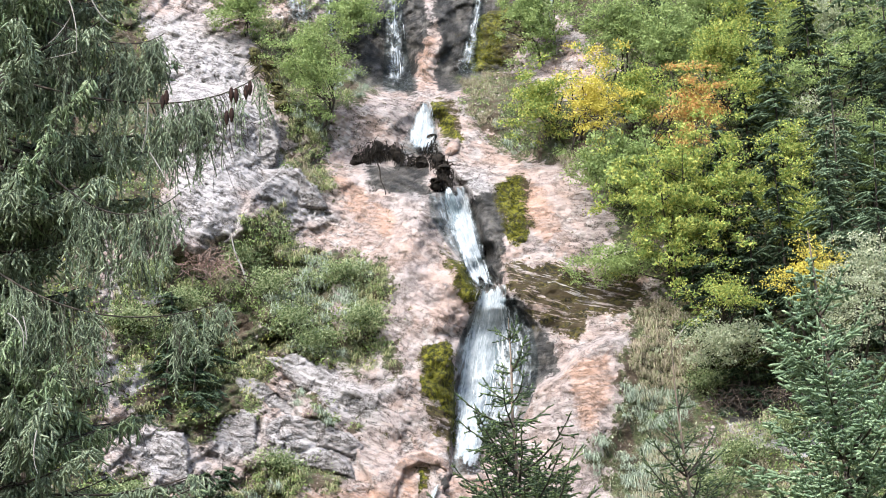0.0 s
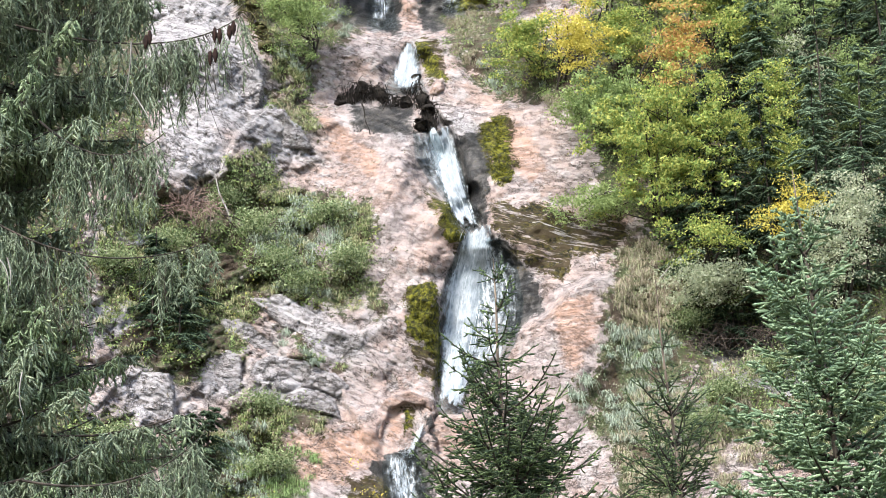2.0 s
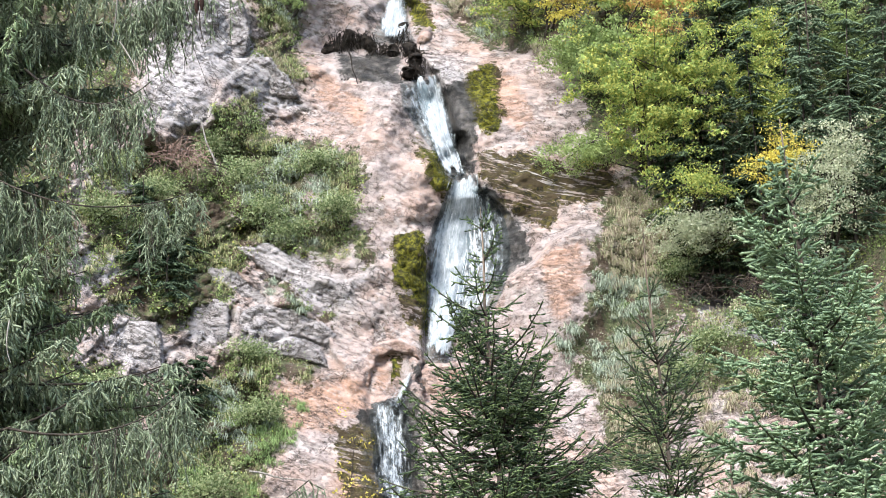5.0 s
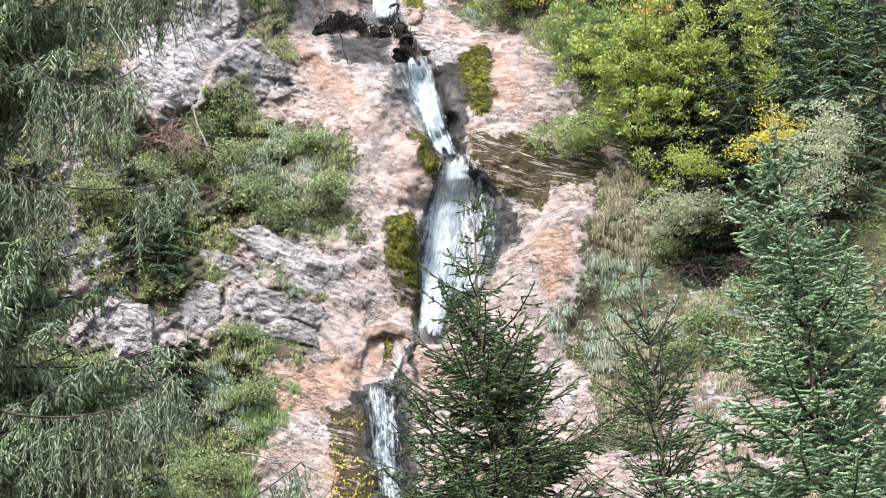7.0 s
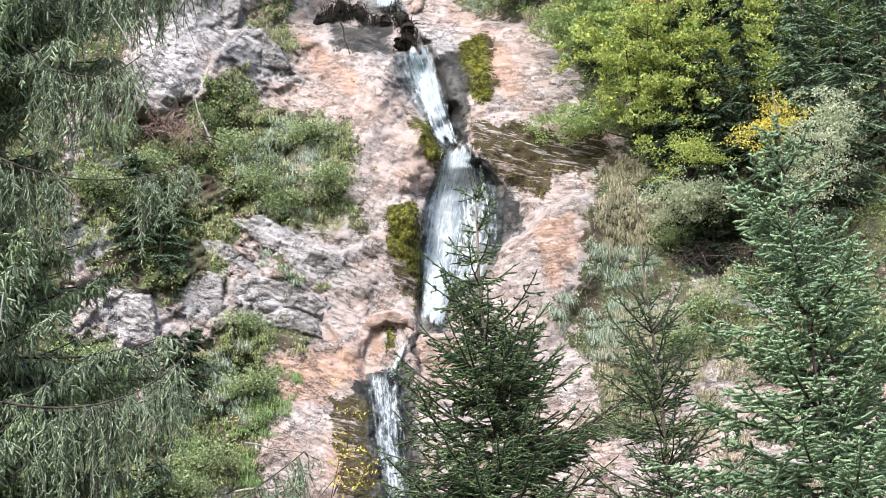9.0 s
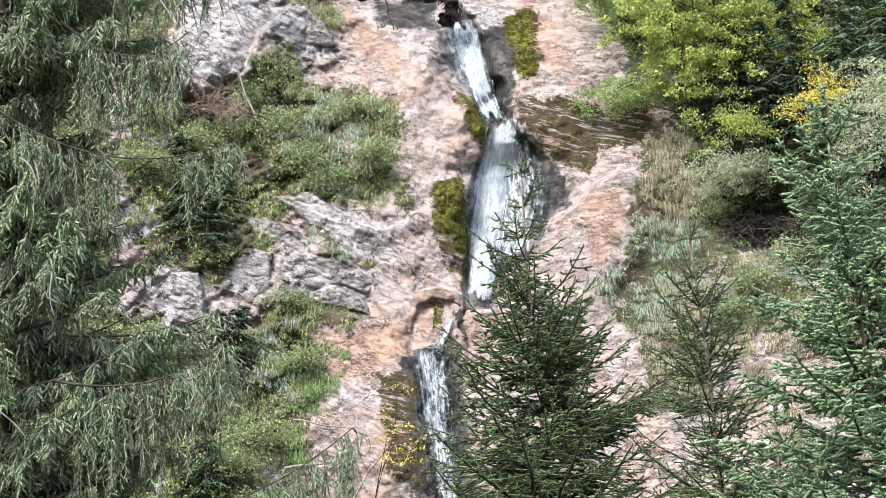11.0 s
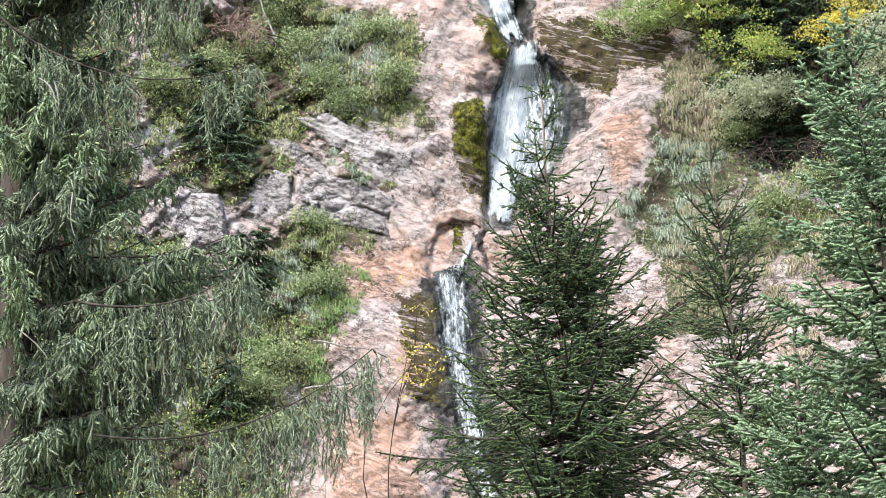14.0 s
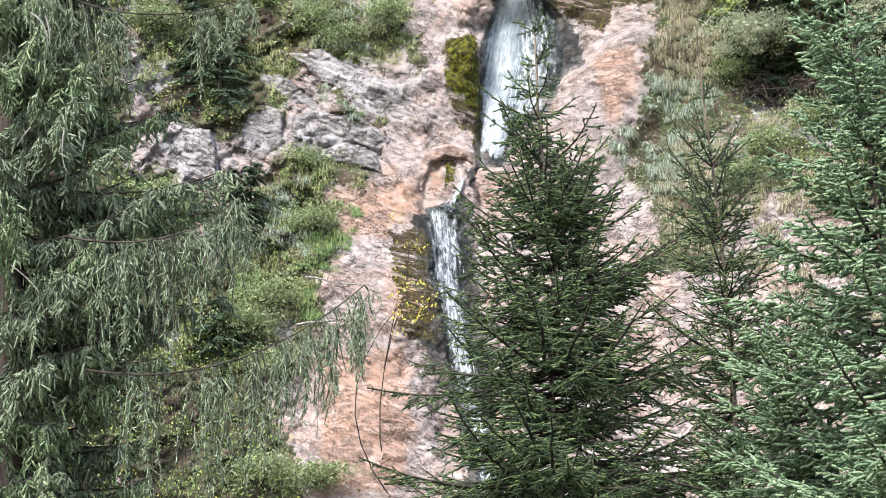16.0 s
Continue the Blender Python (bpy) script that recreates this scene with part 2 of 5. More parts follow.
# ---- noise on arrays ----
def lattice(ix, iy, seed):
    h = (ix.astype(np.int64) * 374761393 + iy.astype(np.int64) * 668265263 + seed * 974634541) & 0xFFFFFFFF
    h = ((h ^ (h >> 13)) * 1274126177) & 0xFFFFFFFF
    return ((h ^ (h >> 16)) & 0xFFFFFF) / float(0xFFFFFF)


def smooth_noise(x, y, seed):
    ix, iy = np.floor(x), np.floor(y)
    fx, fy = x - ix, y - iy
    fx, fy = fx * fx * fx * (fx * (fx * 6 - 15) + 10), fy * fy * fy * (fy * (fy * 6 - 15) + 10)
    v00, v10 = lattice(ix, iy, seed), lattice(ix + 1, iy, seed)
    v01, v11 = lattice(ix, iy + 1, seed), lattice(ix + 1, iy + 1, seed)
    return (v00 * (1 - fx) + v10 * fx) * (1 - fy) + (v01 * (1 - fx) + v11 * fx) * fy - 0.5


def fbm(x, y, octaves, seed, gain=0.5):
    total, amp = np.zeros_like(x), 1.0
    for k in range(octaves):
        total += amp * smooth_noise(x * 2**k + 17.3 * k, y * 2**k - 9.1 * k, seed + k)
        amp *= gain
    return total


def blocks(x, y, seed):
    """Jointed rock: an offset and a tilt for each cell of an uneven lattice with sharp steps between, and the joints."""
    ix, iy = np.floor(x), np.floor(y)
    best, second, out = np.full(x.shape, 9.0), np.full(x.shape, 9.0), np.zeros_like(x)
    for dx in (-1, 0, 1):
        for dy in (-1, 0, 1):
            cx, cy = ix + dx, iy + dy
            px, py = cx + lattice(cx, cy, seed), cy + lattice(cx, cy, seed + 1)
            d = (x - px) ** 2 + (y - py) ** 2
            value = lattice(cx, cy, seed + 2) - 0.5 + (x - px) * (lattice(cx, cy, seed + 3) - 0.5) + (y - py) * (lattice(cx, cy, seed + 4) - 0.5)
            second = np.where(d < best, best, np.minimum(second, d))
            out, best = np.where(d < best, value, out), np.minimum(d, best)
    return out, np.exp(-(np.sqrt(second) - np.sqrt(best)) / 0.035)


def step(v, low, high):
    t = np.clip((v - low) / (high - low), 0, 1)
    return t * t * (3 - 2 * t)


def inside(a, b, corners, soft):
    """1 within the outline, 0 outside, with an uneven soft edge."""
    p = np.array(corners, float)
    near, odd = np.full(a.shape, 1e9), np.zeros(a.shape, bool)
    for (x0, y0), (x1, y1) in zip(p, np.roll(p, -1, 0)):
        ex, ey = x1 - x0, y1 - y0
        t = np.clip(((a - x0) * ex + (b - y0) * ey) / (ex * ex + ey * ey + 1e-9), 0, 1)
        near = np.minimum(near, np.hypot(a - x0 - t * ex, b - y0 - t * ey))
        odd ^= ((y0 > b) != (y1 > b)) & (a < (x1 - x0) * (b - y0) / (y1 - y0 + 1e-12) + x0)
    return step(np.where(odd, near, -near), -soft, soft)


# ---- the slope ----
# bulges and hollows of the rock: centre, half widths, lean (degrees), metres towards the eye
FORMS = [
    ((-3.49, 34.44), 3.4, 4.2, 20, 3.0), ((3.73, 35.92), 2.6, 3.4, -10, 1.6), ((6.22, 26.45), 2.4, 4.5, -25, 2.6), ((-4.92, 27.12), 2.6, 2.6, 30, 1.6),
    ((4.86, 31.8), 2.8, 1.6, -25, 1.2), ((-9.38, 32.25), 4.0, 3.2, 0, 1.4), ((-15.04, 45.73), 3.0, 4.0, 25, 2.4), ((-15.3, 38.27), 3.0, 2.4, 0, 1.8),
    ((-1.49, 36.43), 1.3, 3.0, -15, -1.8), ((0.58, 34.6), 0.75, 1.0, 15, -2.4), ((-0.1, 27.95), 2.0, 4.6, -6, -2.4), ((3.12, 28.52), 1.3, 2.0, -30, 1.0),
    ((-3.15, 42.98), 1.4, 1.8, -15, -2.0), ((-15.59, 35.17), 2.2, 1.2, 10, -2.4),
] + [
    ((-1.43, 20.86), 0.55, 0.32, 0, -1.4), ((-5.29, 22.6), 0.8, 1.2, -20, 0.7), ((-3.49, 16.79), 1.0, 3.0, 8, -1.5), ((-3.14, 9.41), 1.6, 4.0, 6, -1.4),
    ((-9.96, 24.72), 3.0, 1.4, 20, 1.2), ((-8.01, 27.27), 3.6, 0.9, 30, 0.9), ((-7.54, 8.33), 2.6, 2.6, 0, 1.4), ((-4.59, 46.82), 1.6, 3.0, 0, -1.6),
    ((-2.71, 48.21), 0.8, 3.0, -10, 1.6), ((15.73, 26.16), 4.2, 1.9, -5, -3.2), ((-12.57, 34.73), 0.9, 0.7, 20, -1.3), ((-10.51, 35.18), 1.0, 0.6, -10, 1.0),
    ((-9.38, 33.09), 1.1, 0.6, 15, -1.3), ((-7.7, 31.52), 0.9, 0.9, 0, 1.1),
] + [
    ((-6.61, 33.34), 0.7, 0.6, 20, -1.0), ((-11.33, 30.13), 1.2, 0.5, 10, -1.3), ((-8.1, 29.19), 0.8, 0.6, 0, 0.9), ((-12.14, 31.66), 0.9, 0.6, 0, 1.1),
    ((-13.75, 18.94), 0.9, 0.7, 10, 1.1), ((-11.79, 20.77), 1.0, 0.5, 20, -1.2), ((-13.81, 16.07), 1.2, 0.5, 0, -1.2), ((-11.56, 17.56), 0.9, 0.5, 0, 1.0),
]


# edges of the rock: a line, metres by which its left side stands forward, and how far that side's bulge reaches
EDGES = [
    ([(-1.87, 21.53), (-1.81, 23.77), (-1.56, 27.34), (-1.17, 29.98), (-0.39, 31.46), (0.04, 32.62), (-1.53, 34.89), (-2.42, 35.77)], 1.1, 2.6),
    ([(8.33, 30.18), (6.2, 29.41), (4.6, 27.98), (2.89, 26.81), (1.54, 24.64), (0.96, 21.45)], 1.5, 2.4),
    ([(-1.55, 40.44), (-0.38, 38.48), (0.2, 36.03), (1.04, 33.44), (1.81, 32.4)], 1.2, 1.8), ([(-1.42, 39.03), (-2.74, 38.97), (-5.36, 40.61), (-8.18, 40.84)], 0.8, 1.6),
    ([(-11.5, 40.6), (-13.32, 39.08), (-13.8, 37.01), (-15.27, 35.91), (-18.08, 36.9)], 1.4, 2.2),
    ([(-4.3, 27.96), (-6.09, 26.87), (-9.27, 28.47), (-11.67, 29.56)], 0.7, 1.0),
] + [
    ([(-12.81, 28.11), (-10.27, 25.87), (-7.43, 23.97), (-6.21, 21.34)], 0.6, 1.0), ([(-12.3, 11.96), (-10, 9.99), (-6.87, 9.87), (-5.51, 11.38)], -0.8, 1.5),
    ([(7.72, 34.08), (4.95, 33.82), (3.6, 32.51), (1.88, 34.26)], 0.6, 1.2), ([(6.7, 29.73), (5.72, 29.43), (3.51, 30.33), (1.81, 32.4)], 0.8, 1.2),
    ([(-4.96, 45.02), (-6.63, 45.8), (-8.28, 49.15), (-8.77, 52.89)], 1.0, 2.0), ([(-0.88, 44.51), (0.33, 42.5), (1.94, 41.03), (5.21, 40.04)], -0.6, 1.2),
    ([(-15.7, 25.58), (-12.82, 25.96), (-12.52, 23.18)], 0.7, 1.0), ([(-7.46, 22.03), (-10.31, 22.62), (-12.68, 23.19)], 0.6, 1.0),
]


def edge_relief(a, b):
    total = np.zeros_like(a)
    for line, out, reach in EDGES:
        near, side = np.full(a.shape, 1e9), np.zeros_like(a)
        for (x0, y0), (x1, y1) in zip(line, line[1:]):
            ex, ey = x1 - x0, y1 - y0
            t = np.clip(((a - x0) * ex + (b - y0) * ey) / (ex * ex + ey * ey), 0, 1)
            far = np.hypot(a - x0 - t * ex, b - y0 - t * ey)
            sign = np.where(ex * (b - y0) - ey * (a - x0) > 0, 1.0, -1.0)
            side, near = np.where(far < near, sign, side), np.minimum(far, near)
        total += out * step(near * side, -0.12, 0.16) * np.exp(-((near / reach) ** 2)) * (side > -0.5)
        total += out * step(near * side, -0.12, 0.16) * (side < -0.5)
    return total


# cushions of yellow-green moss beside the water
SIDE_MOSS = [(-2.24, 29.84), (-1.61, 29.38), (-1.51, 27.22), (-1.58, 24.61), (-1.81, 22.99), (-1.97, 24.29), (-2.19, 25.54), (-2.65, 26.44), (-3.37, 27.22), (-3.54, 28.22), (-3.19, 29.27)]
LUSH = [
    SIDE_MOSS,
    [(-1.94, 35.44), (-1.31, 34.53), (-0.52, 33.55), (0.16, 32.44), (-0.14, 32.12), (-0.89, 32.21), (-1.28, 33.24), (-1.71, 34.27)],
    [(-2.44, 44.49), (-1.48, 44.17), (-0.95, 42.66), (-0.61, 41.87), (-1.37, 41.89), (-2.16, 42.35)],
    [(1.07, 39.63), (2.46, 39.65), (2.89, 37.9), (2.98, 36.1), (2.57, 35.49), (1.67, 35.87), (1.24, 37.61)],
    [(-3.86, 22.28), (-3.35, 22.46), (-3.19, 21.3), (-3.7, 21.06)],
    [(0.73, 50.3), (2.44, 50.61), (1.81, 46.96), (0.11, 46.29), (-0.38, 47.03)],
]


BASIN_DEPTH = 97.2


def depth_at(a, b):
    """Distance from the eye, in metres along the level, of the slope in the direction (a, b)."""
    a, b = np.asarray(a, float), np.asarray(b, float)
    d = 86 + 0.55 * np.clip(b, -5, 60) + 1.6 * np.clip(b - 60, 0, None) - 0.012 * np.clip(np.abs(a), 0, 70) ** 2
    d += 5.0 * step(b, 44.0, 46.5) + 1.5 * step(b, 39.6, 40.8) * step(np.abs(a + 3.0), 9.0, 5.0)
    d += 6.0 * step(a, 9.0, 22.0) * step(b, 26, 40)
    wa, wb = a + 1.1 * fbm(a / 1.8, b / 1.8, 3, 91), b + 1.1 * fbm(a / 1.8, b / 1.8, 3, 95)
    for (ca, cb), ra, rb, lean, out in FORMS:
        c, s = math.cos(radians(lean)), math.sin(radians(lean))
        x, y = ((wa - ca) * c + (wb - cb) * s) / ra, (-(wa - ca) * s + (wb - cb) * c) / rb
        d -= (0.65 * out if out > 0 else out) * np.exp(-((x * x + y * y) ** 1.5))
    d -= edge_relief(wa * 0.35 + a * 0.65, wb * 0.35 + b * 0.65)
    d += 2.0 * fbm(a / 8, b / 8, 1, 11)
    # the water-worn middle is smoother than the broken sides
    worn = 0.10 + 0.90 * step(-(a + 1.5 + 0.25 * np.clip(30 - b, 0, 25)), 3.5, 9.0) + 0.35 * step(b, 43, 46)
    crumb = inside(a, b, CRUMBLING, 1.2)
    worn *= 1 - 0.6 * crumb
    w = 0.6 * fbm(a / 2.0, b / 2.0, 3, 31)
    large, joints = blocks((0.9 * a + 0.42 * b) / 2.6 + w, (0.9 * b - 0.42 * a) / 1.0 + w, 41)
    small, seams = blocks((0.8 * a + 0.6 * b) / 0.8 + w, (0.8 * b - 0.6 * a) / 0.36 + w, 51)
    d += worn * (0.5 * large + 0.30 * small) + 0.16 * joints * lattice(np.floor(a / 2.3 + b / 3.1), np.floor(b / 2.7), 3) + 0.09 * worn * seams
    for way, tall, seed in ((0.45, 0.9, 101), (0.8, 0.7, 107), (-0.1, 1.0, 113)):
        split = fbm((a - way * b) / 3.6 + 0.4 * w, (b + way * a) / tall + 0.4 * w, 3, seed)
        d += 0.16 * np.exp(-((split / 0.03) ** 2)) * step(fbm(a / 2.2, b / 2.2, 2, seed + 5), -0.05, 0.15)
    polished = np.max([inside(a, b, corners, 0.6) for corners in SMOOTH], axis=0)
    # beds: each one overhangs the one below it by a hand; they dip to the right on the west side
    dip = b + np.where(a < 0.5, 0.46, -0.08) * (a - 0.5)
    for tall, deep, seed in ((1.55, 0.10, 121), (0.66, 0.17, 131), (0.33, 0.13, 141)):
        shelf = dip / tall + 0.9 * fbm(a / (3.0 * tall), b / (2.0 * tall), 3, seed)
        up = shelf - np.floor(shelf)
        here = step(fbm(a / (2.6 * tall), b / (1.3 * tall), 2, seed + 4), -0.22, 0.12)
        d += deep * (1 - 0.6 * polished) * (0.5 + 0.5 * worn) * here * (up - step(up, 0.90, 1.0))
    # the pale crumbling face
    bits, gaps = blocks((a + 0.3 * b) / 0.62 + w, (b - 0.3 * a) / 0.5 + w, 151)
    d += crumb * (0.13 * bits + 0.10 * gaps + 0.10 * np.abs(fbm(a / 0.9, b / 0.7, 4, 161, 0.6)))
    d += (0.03 + 0.06 * worn) * fbm(a / 0.6, b / 0.4, 3, 61, 0.65)
    # the smooth scooped basin
    scoop = inside(a, b, BASIN, 0.25)
    d = d * (1 - 0.85 * scoop) + 0.85 * scoop * (BASIN_DEPTH + 0.55 * (b - 21.5)) + 0.55 * scoop
    # cushions of moss overhang one another
    for corners in LUSH:
        lobe = (b + 0.25 * a) / 0.75 + 1.4 * fbm(a / 0.8, b / 0.7, 2, 171)
        lobe -= np.floor(lobe)
        d -= inside(wa * 0.3 + a * 0.7, wb * 0.3 + b * 0.7, corners, 0.3) * (0.12 + 0.30 * (1 - lobe) * step(lobe, 0.0, 0.2))
    return d


BASIN = [(-5.11, 19.83), (-5.14, 21.23), (-4.68, 22.25), (-3.91, 22.74), (-3.15, 22.71), (-2.66, 22.25), (-2.52, 21.57), (-2.94, 20.91), (-3.41, 19.9), (-4.23, 19.64)]
CRUMBLING = [(-21, 51), (-16.5, 50.6), (-12.6, 47), (-10.6, 42.5), (-11.4, 39.6), (-12.6, 37.2), (-15.3, 35.6), (-21, 36.4)]


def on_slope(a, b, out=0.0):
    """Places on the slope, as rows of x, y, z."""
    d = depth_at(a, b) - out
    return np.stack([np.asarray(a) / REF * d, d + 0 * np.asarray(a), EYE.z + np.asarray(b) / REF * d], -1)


# outlines of what covers the rock
WHITE_ROCK = [
    [(-21.32, 34.84), (-17.88, 34.9), (-17.84, 32.35), (-21.1, 32.45)], [(-21.34, 29.27), (-18.75, 29.19), (-18.7, 27.04), (-21.28, 27.12)],
    [(-20, 14.16), (-18.1, 14.09), (-18.14, 11.24), (-20.04, 11.32)],
    [(-20.04, 50.68), (-17.13, 50.39), (-13.37, 48.22), (-12.85, 44.93), (-11.5, 43.09), (-11.83, 40.61), (-13.98, 39.28), (-13.31, 37.16), (-15.27, 36.02), (-18.25, 36.98), (-17.32, 40.8), (-18.76, 46.22)],
    [(-21.82, 35.03), (-17.88, 34.9), (-18.16, 32.53), (-21.1, 32.62)], [(-21.34, 29.27), (-18.75, 29.19), (-18.71, 27.21), (-21.28, 27.28)],
    [(-20.17, 25.08), (-16.66, 25.28), (-16.18, 22.67), (-18.87, 22.12)], [(-12.67, 25.47), (-10.59, 25.56), (-7.27, 23.97), (-7.78, 21.88), (-11.89, 22.84)],
] + [
    [(-11.83, 29.56), (-9.9, 29.16), (-6.4, 27.38), (-4.46, 28.13), (-6.13, 25.23), (-8.35, 25.64), (-10.24, 28.01)],
    [(-1.39, 40.26), (1.24, 39.82), (0.86, 38.09), (-0.78, 38.49)], [(2.99, 33.55), (6.86, 33.08), (6.47, 31.75), (3.6, 32.51)],
]
GREY_ROCK = [[(12.49, 27.18), (16.37, 27.7), (21.14, 27.2), (21.36, 21.96), (16.91, 21.8), (12.89, 23.24)], [(-13.33, 40.66), (-10.67, 41.1), (-9.02, 38.94), (-8.04, 37.34), (-10.67, 37.08), (-12.99, 38.89)], [(-15.38, 25.24), (-12.82, 26.13), (-12.68, 23.35), (-15.06, 23.44)], [(1.66, 32.57), (3.66, 30.16), (4.53, 27.81), (2.41, 26.56), (1.24, 29.9)], [(-14.69, 44.63), (-12.01, 44.18), (-11.67, 40.96), (-14.33, 41.05)], [(-6.68, 40.79), (-3.05, 39.96), (-3.41, 38.58), (-6.04, 39.36)]]
MOSS = [
    [(0.9, 39.48), (2.9, 39.94), (3.25, 36.28), (1.92, 35.63), (1.16, 37.21)], [(-2.33, 35.6), (-1.52, 35.06), (0.2, 32.62), (-0.64, 31.63), (-1.56, 33.69)],
    [(-3.6, 29.05), (-1.81, 30), (-1.46, 27.34), (-1.81, 23.77), (-2.74, 24.77), (-3.39, 27.07)], [(-2.22, 44.63), (-0.88, 44.59), (-0.61, 42.36), (-1.85, 41.87)],
    [(1.55, 34.27), (4.32, 34.36), (6.87, 33.42), (7.92, 31.7), (6.11, 30.92), (5.73, 29.6), (3.36, 30.5), (1.66, 32.57)],
    [(-6.75, 18.88), (-4.96, 18.48), (-4.86, 16.72), (-4.46, 14.49), (-4.65, 12.6), (-5.53, 12.64), (-6.69, 13.63), (-6.85, 16.49)],
    [(-3.8, 22.87), (-2.84, 22.83), (-3.05, 21.23), (-3.69, 20.93)],
] + [
    [(6.23, 33.44), (8.85, 34.04), (9.41, 32.33), (7.41, 31.05)], [(2.31, 51.73), (4.32, 50.92), (3.52, 47.63), (1.46, 46.6), (0.54, 49.57)],
]
WET_OR_SHADED_ROCK = [
    # this first outline paints the shade of the hollow below the trees
    [(12.81, 27.17), (16.37, 27.7), (20.5, 27.22), (21.22, 24.24), (17.05, 23.74), (13.63, 24.84)],
    [(-0.45, 38.48), (1.38, 39.12), (1.63, 36.67), (1.19, 33.27), (0.05, 33.13), (-0.59, 35.71)], [(1.66, 32.57), (3.83, 30.15), (4.54, 27.98), (2.73, 26.55), (0.9, 29.25)],
    [(-9.28, 53.66), (-4.82, 53.49), (-2.49, 50.42), (-3.45, 45.14), (-6.63, 45.8), (-8.29, 48.78)], [(-2.08, 53.39), (3.04, 53.21), (2.66, 47.29), (0.76, 45.54), (-2.11, 45.1)],
    [(-5.78, 19.48), (-2.41, 20.78), (-2.03, 18.2), (-2.11, 11.87), (-5.55, 12.01), (-5.56, 16.44)], [(-2.39, 22.17), (-0.17, 22.09), (-0.55, 20.18), (-2.12, 20.55)],
    [(-6.68, 40.79), (-2.71, 40.31), (-2.75, 38.73), (-6.04, 39.01)], [(-5.2, 18.99), (-2.17, 18.85), (-1.2, 3.51), (-2.9, 3.6)],
]
TURF = [
    [(-13.8, 37.7), (-11.33, 38.32), (-10.35, 35.69), (-6.75, 35.23), (-4.97, 34.14), (-5.33, 31.45), (-6.01, 29.46), (-6.83, 28), (-9.4, 28.57), (-11.97, 30.31), (-13.28, 31.7), (-13.95, 34.43)],
    [(-11.67, 41.85), (-9.33, 42.3), (-8.35, 40.49), (-8.29, 38.81), (-10.01, 39.32), (-11.33, 40.95)],
    [(-13.38, 50.07), (-8.61, 50.27), (-7.12, 46.91), (-5.79, 45.41), (-6.64, 44.53), (-8.32, 44.05), (-8.67, 41.57), (-10.67, 42.34), (-12.01, 45.62)],
    [(-0.91, 45.96), (2.14, 46.94), (5.41, 44.66), (7.59, 41.37), (5.22, 40.21), (1.95, 41.14), (0.34, 42.68), (-0.79, 44.15)],
] + [
    [(8.44, 32.34), (10.88, 32.59), (12.85, 27.83), (12.97, 24.54), (10.59, 22.03), (11.79, 15.61), (8.05, 15.75), (7.65, 20.2), (6.42, 20.89), (6.96, 22.16), (5.72, 22.85), (7.57, 24.73), (7.38, 27.37), (8.51, 30.66)],
    [(-15.3, 20.95), (-12.05, 23.06), (-9.59, 20.02), (-9.98, 17.48), (-10.96, 16.26), (-10.88, 13.73), (-12.33, 12.23), (-15.18, 11.11), (-19.57, 11.31), (-18.89, 15.36), (-16.32, 17.15)],
    [(-10.73, 27.53), (-9.29, 27.15), (-7.57, 24.96), (-6.43, 25.9), (-6.94, 24.44), (-8.69, 24.67)], [(-12.84, 23.19), (-8.39, 23.52), (-8.11, 21.41), (-11.59, 21.21)],
    [(-20.59, 35.45), (-13.41, 35.18), (-11.19, 29.71), (-12.82, 25.8), (-16.02, 24.28), (-19.85, 25.73), (-21.52, 31.42)],
] + [
    [(5.39, 44.3), (8.83, 46.34), (5.61, 49.39), (1.68, 53.26), (2.67, 62.46), (40.74, 60.98), (35.37, 19.18), (13.71, 19.81), (11.42, 28.26), (10.74, 32.96), (8.19, 33.72), (7.84, 36.47), (7.22, 40.68)],
    [(-42.92, 60.29), (-20.42, 59.44), (-19.51, 49.55), (-18.41, 45.85), (-18.24, 36.63), (-21.85, 36.06), (-21.42, 20.82), (-39.85, 21.35)],
    [(-38.63, 23.64), (-19.25, 22.8), (-15.59, 13.04), (-11.4, 4.08), (-12.18, -2.53), (-38.29, -1.65)], [(-6.03, 29.85), (-4.73, 30.14), (-4.44, 28.79), (-5.43, 27.84)],
    [(-14.13, 59.2), (2.54, 58.56), (2.36, 53.23), (-6.54, 53.56), (-12.36, 50.77)],
]


ORANGE_ROCK = [[(-10.01, 21.43), (-5.29, 19.94), (-6.6, 18.71), (-8.51, 18.15), (-10.08, 18.54)], [(-11.21, 11.6), (-6.16, 12.66), (-5.7, 7.64), (-7.06, 3.92), (-11.4, 4.08)], [(-8.35, 40.49), (-7.35, 40.11), (-4.75, 37.23), (-5.1, 36.2), (-6.73, 36.95), (-8.03, 38.73)], [(1.89, 39.45), (3.85, 39.03), (5.06, 36.56), (3.7, 35.23), (2.45, 36.65)], [(-4.91, 22.91), (-3.32, 23.01), (-3.33, 22.53), (-4.32, 20.95), (-5.11, 20.98)], [(4.7, 28.14), (7.32, 29.38), (7.49, 26.41), (6.42, 23.85), (5.5, 24.52)], [(-3.37, 48.97), (-2.35, 48.93), (-2.26, 45.65), (-3.27, 45.68)], [(-7.3, 16.51), (-5.43, 15.79), (-5.53, 12.64), (-7.06, 13.96)], [(-9.37, 21.45), (-5.58, 21.32), (-4.99, 19.38), (-8.78, 18.87)]]
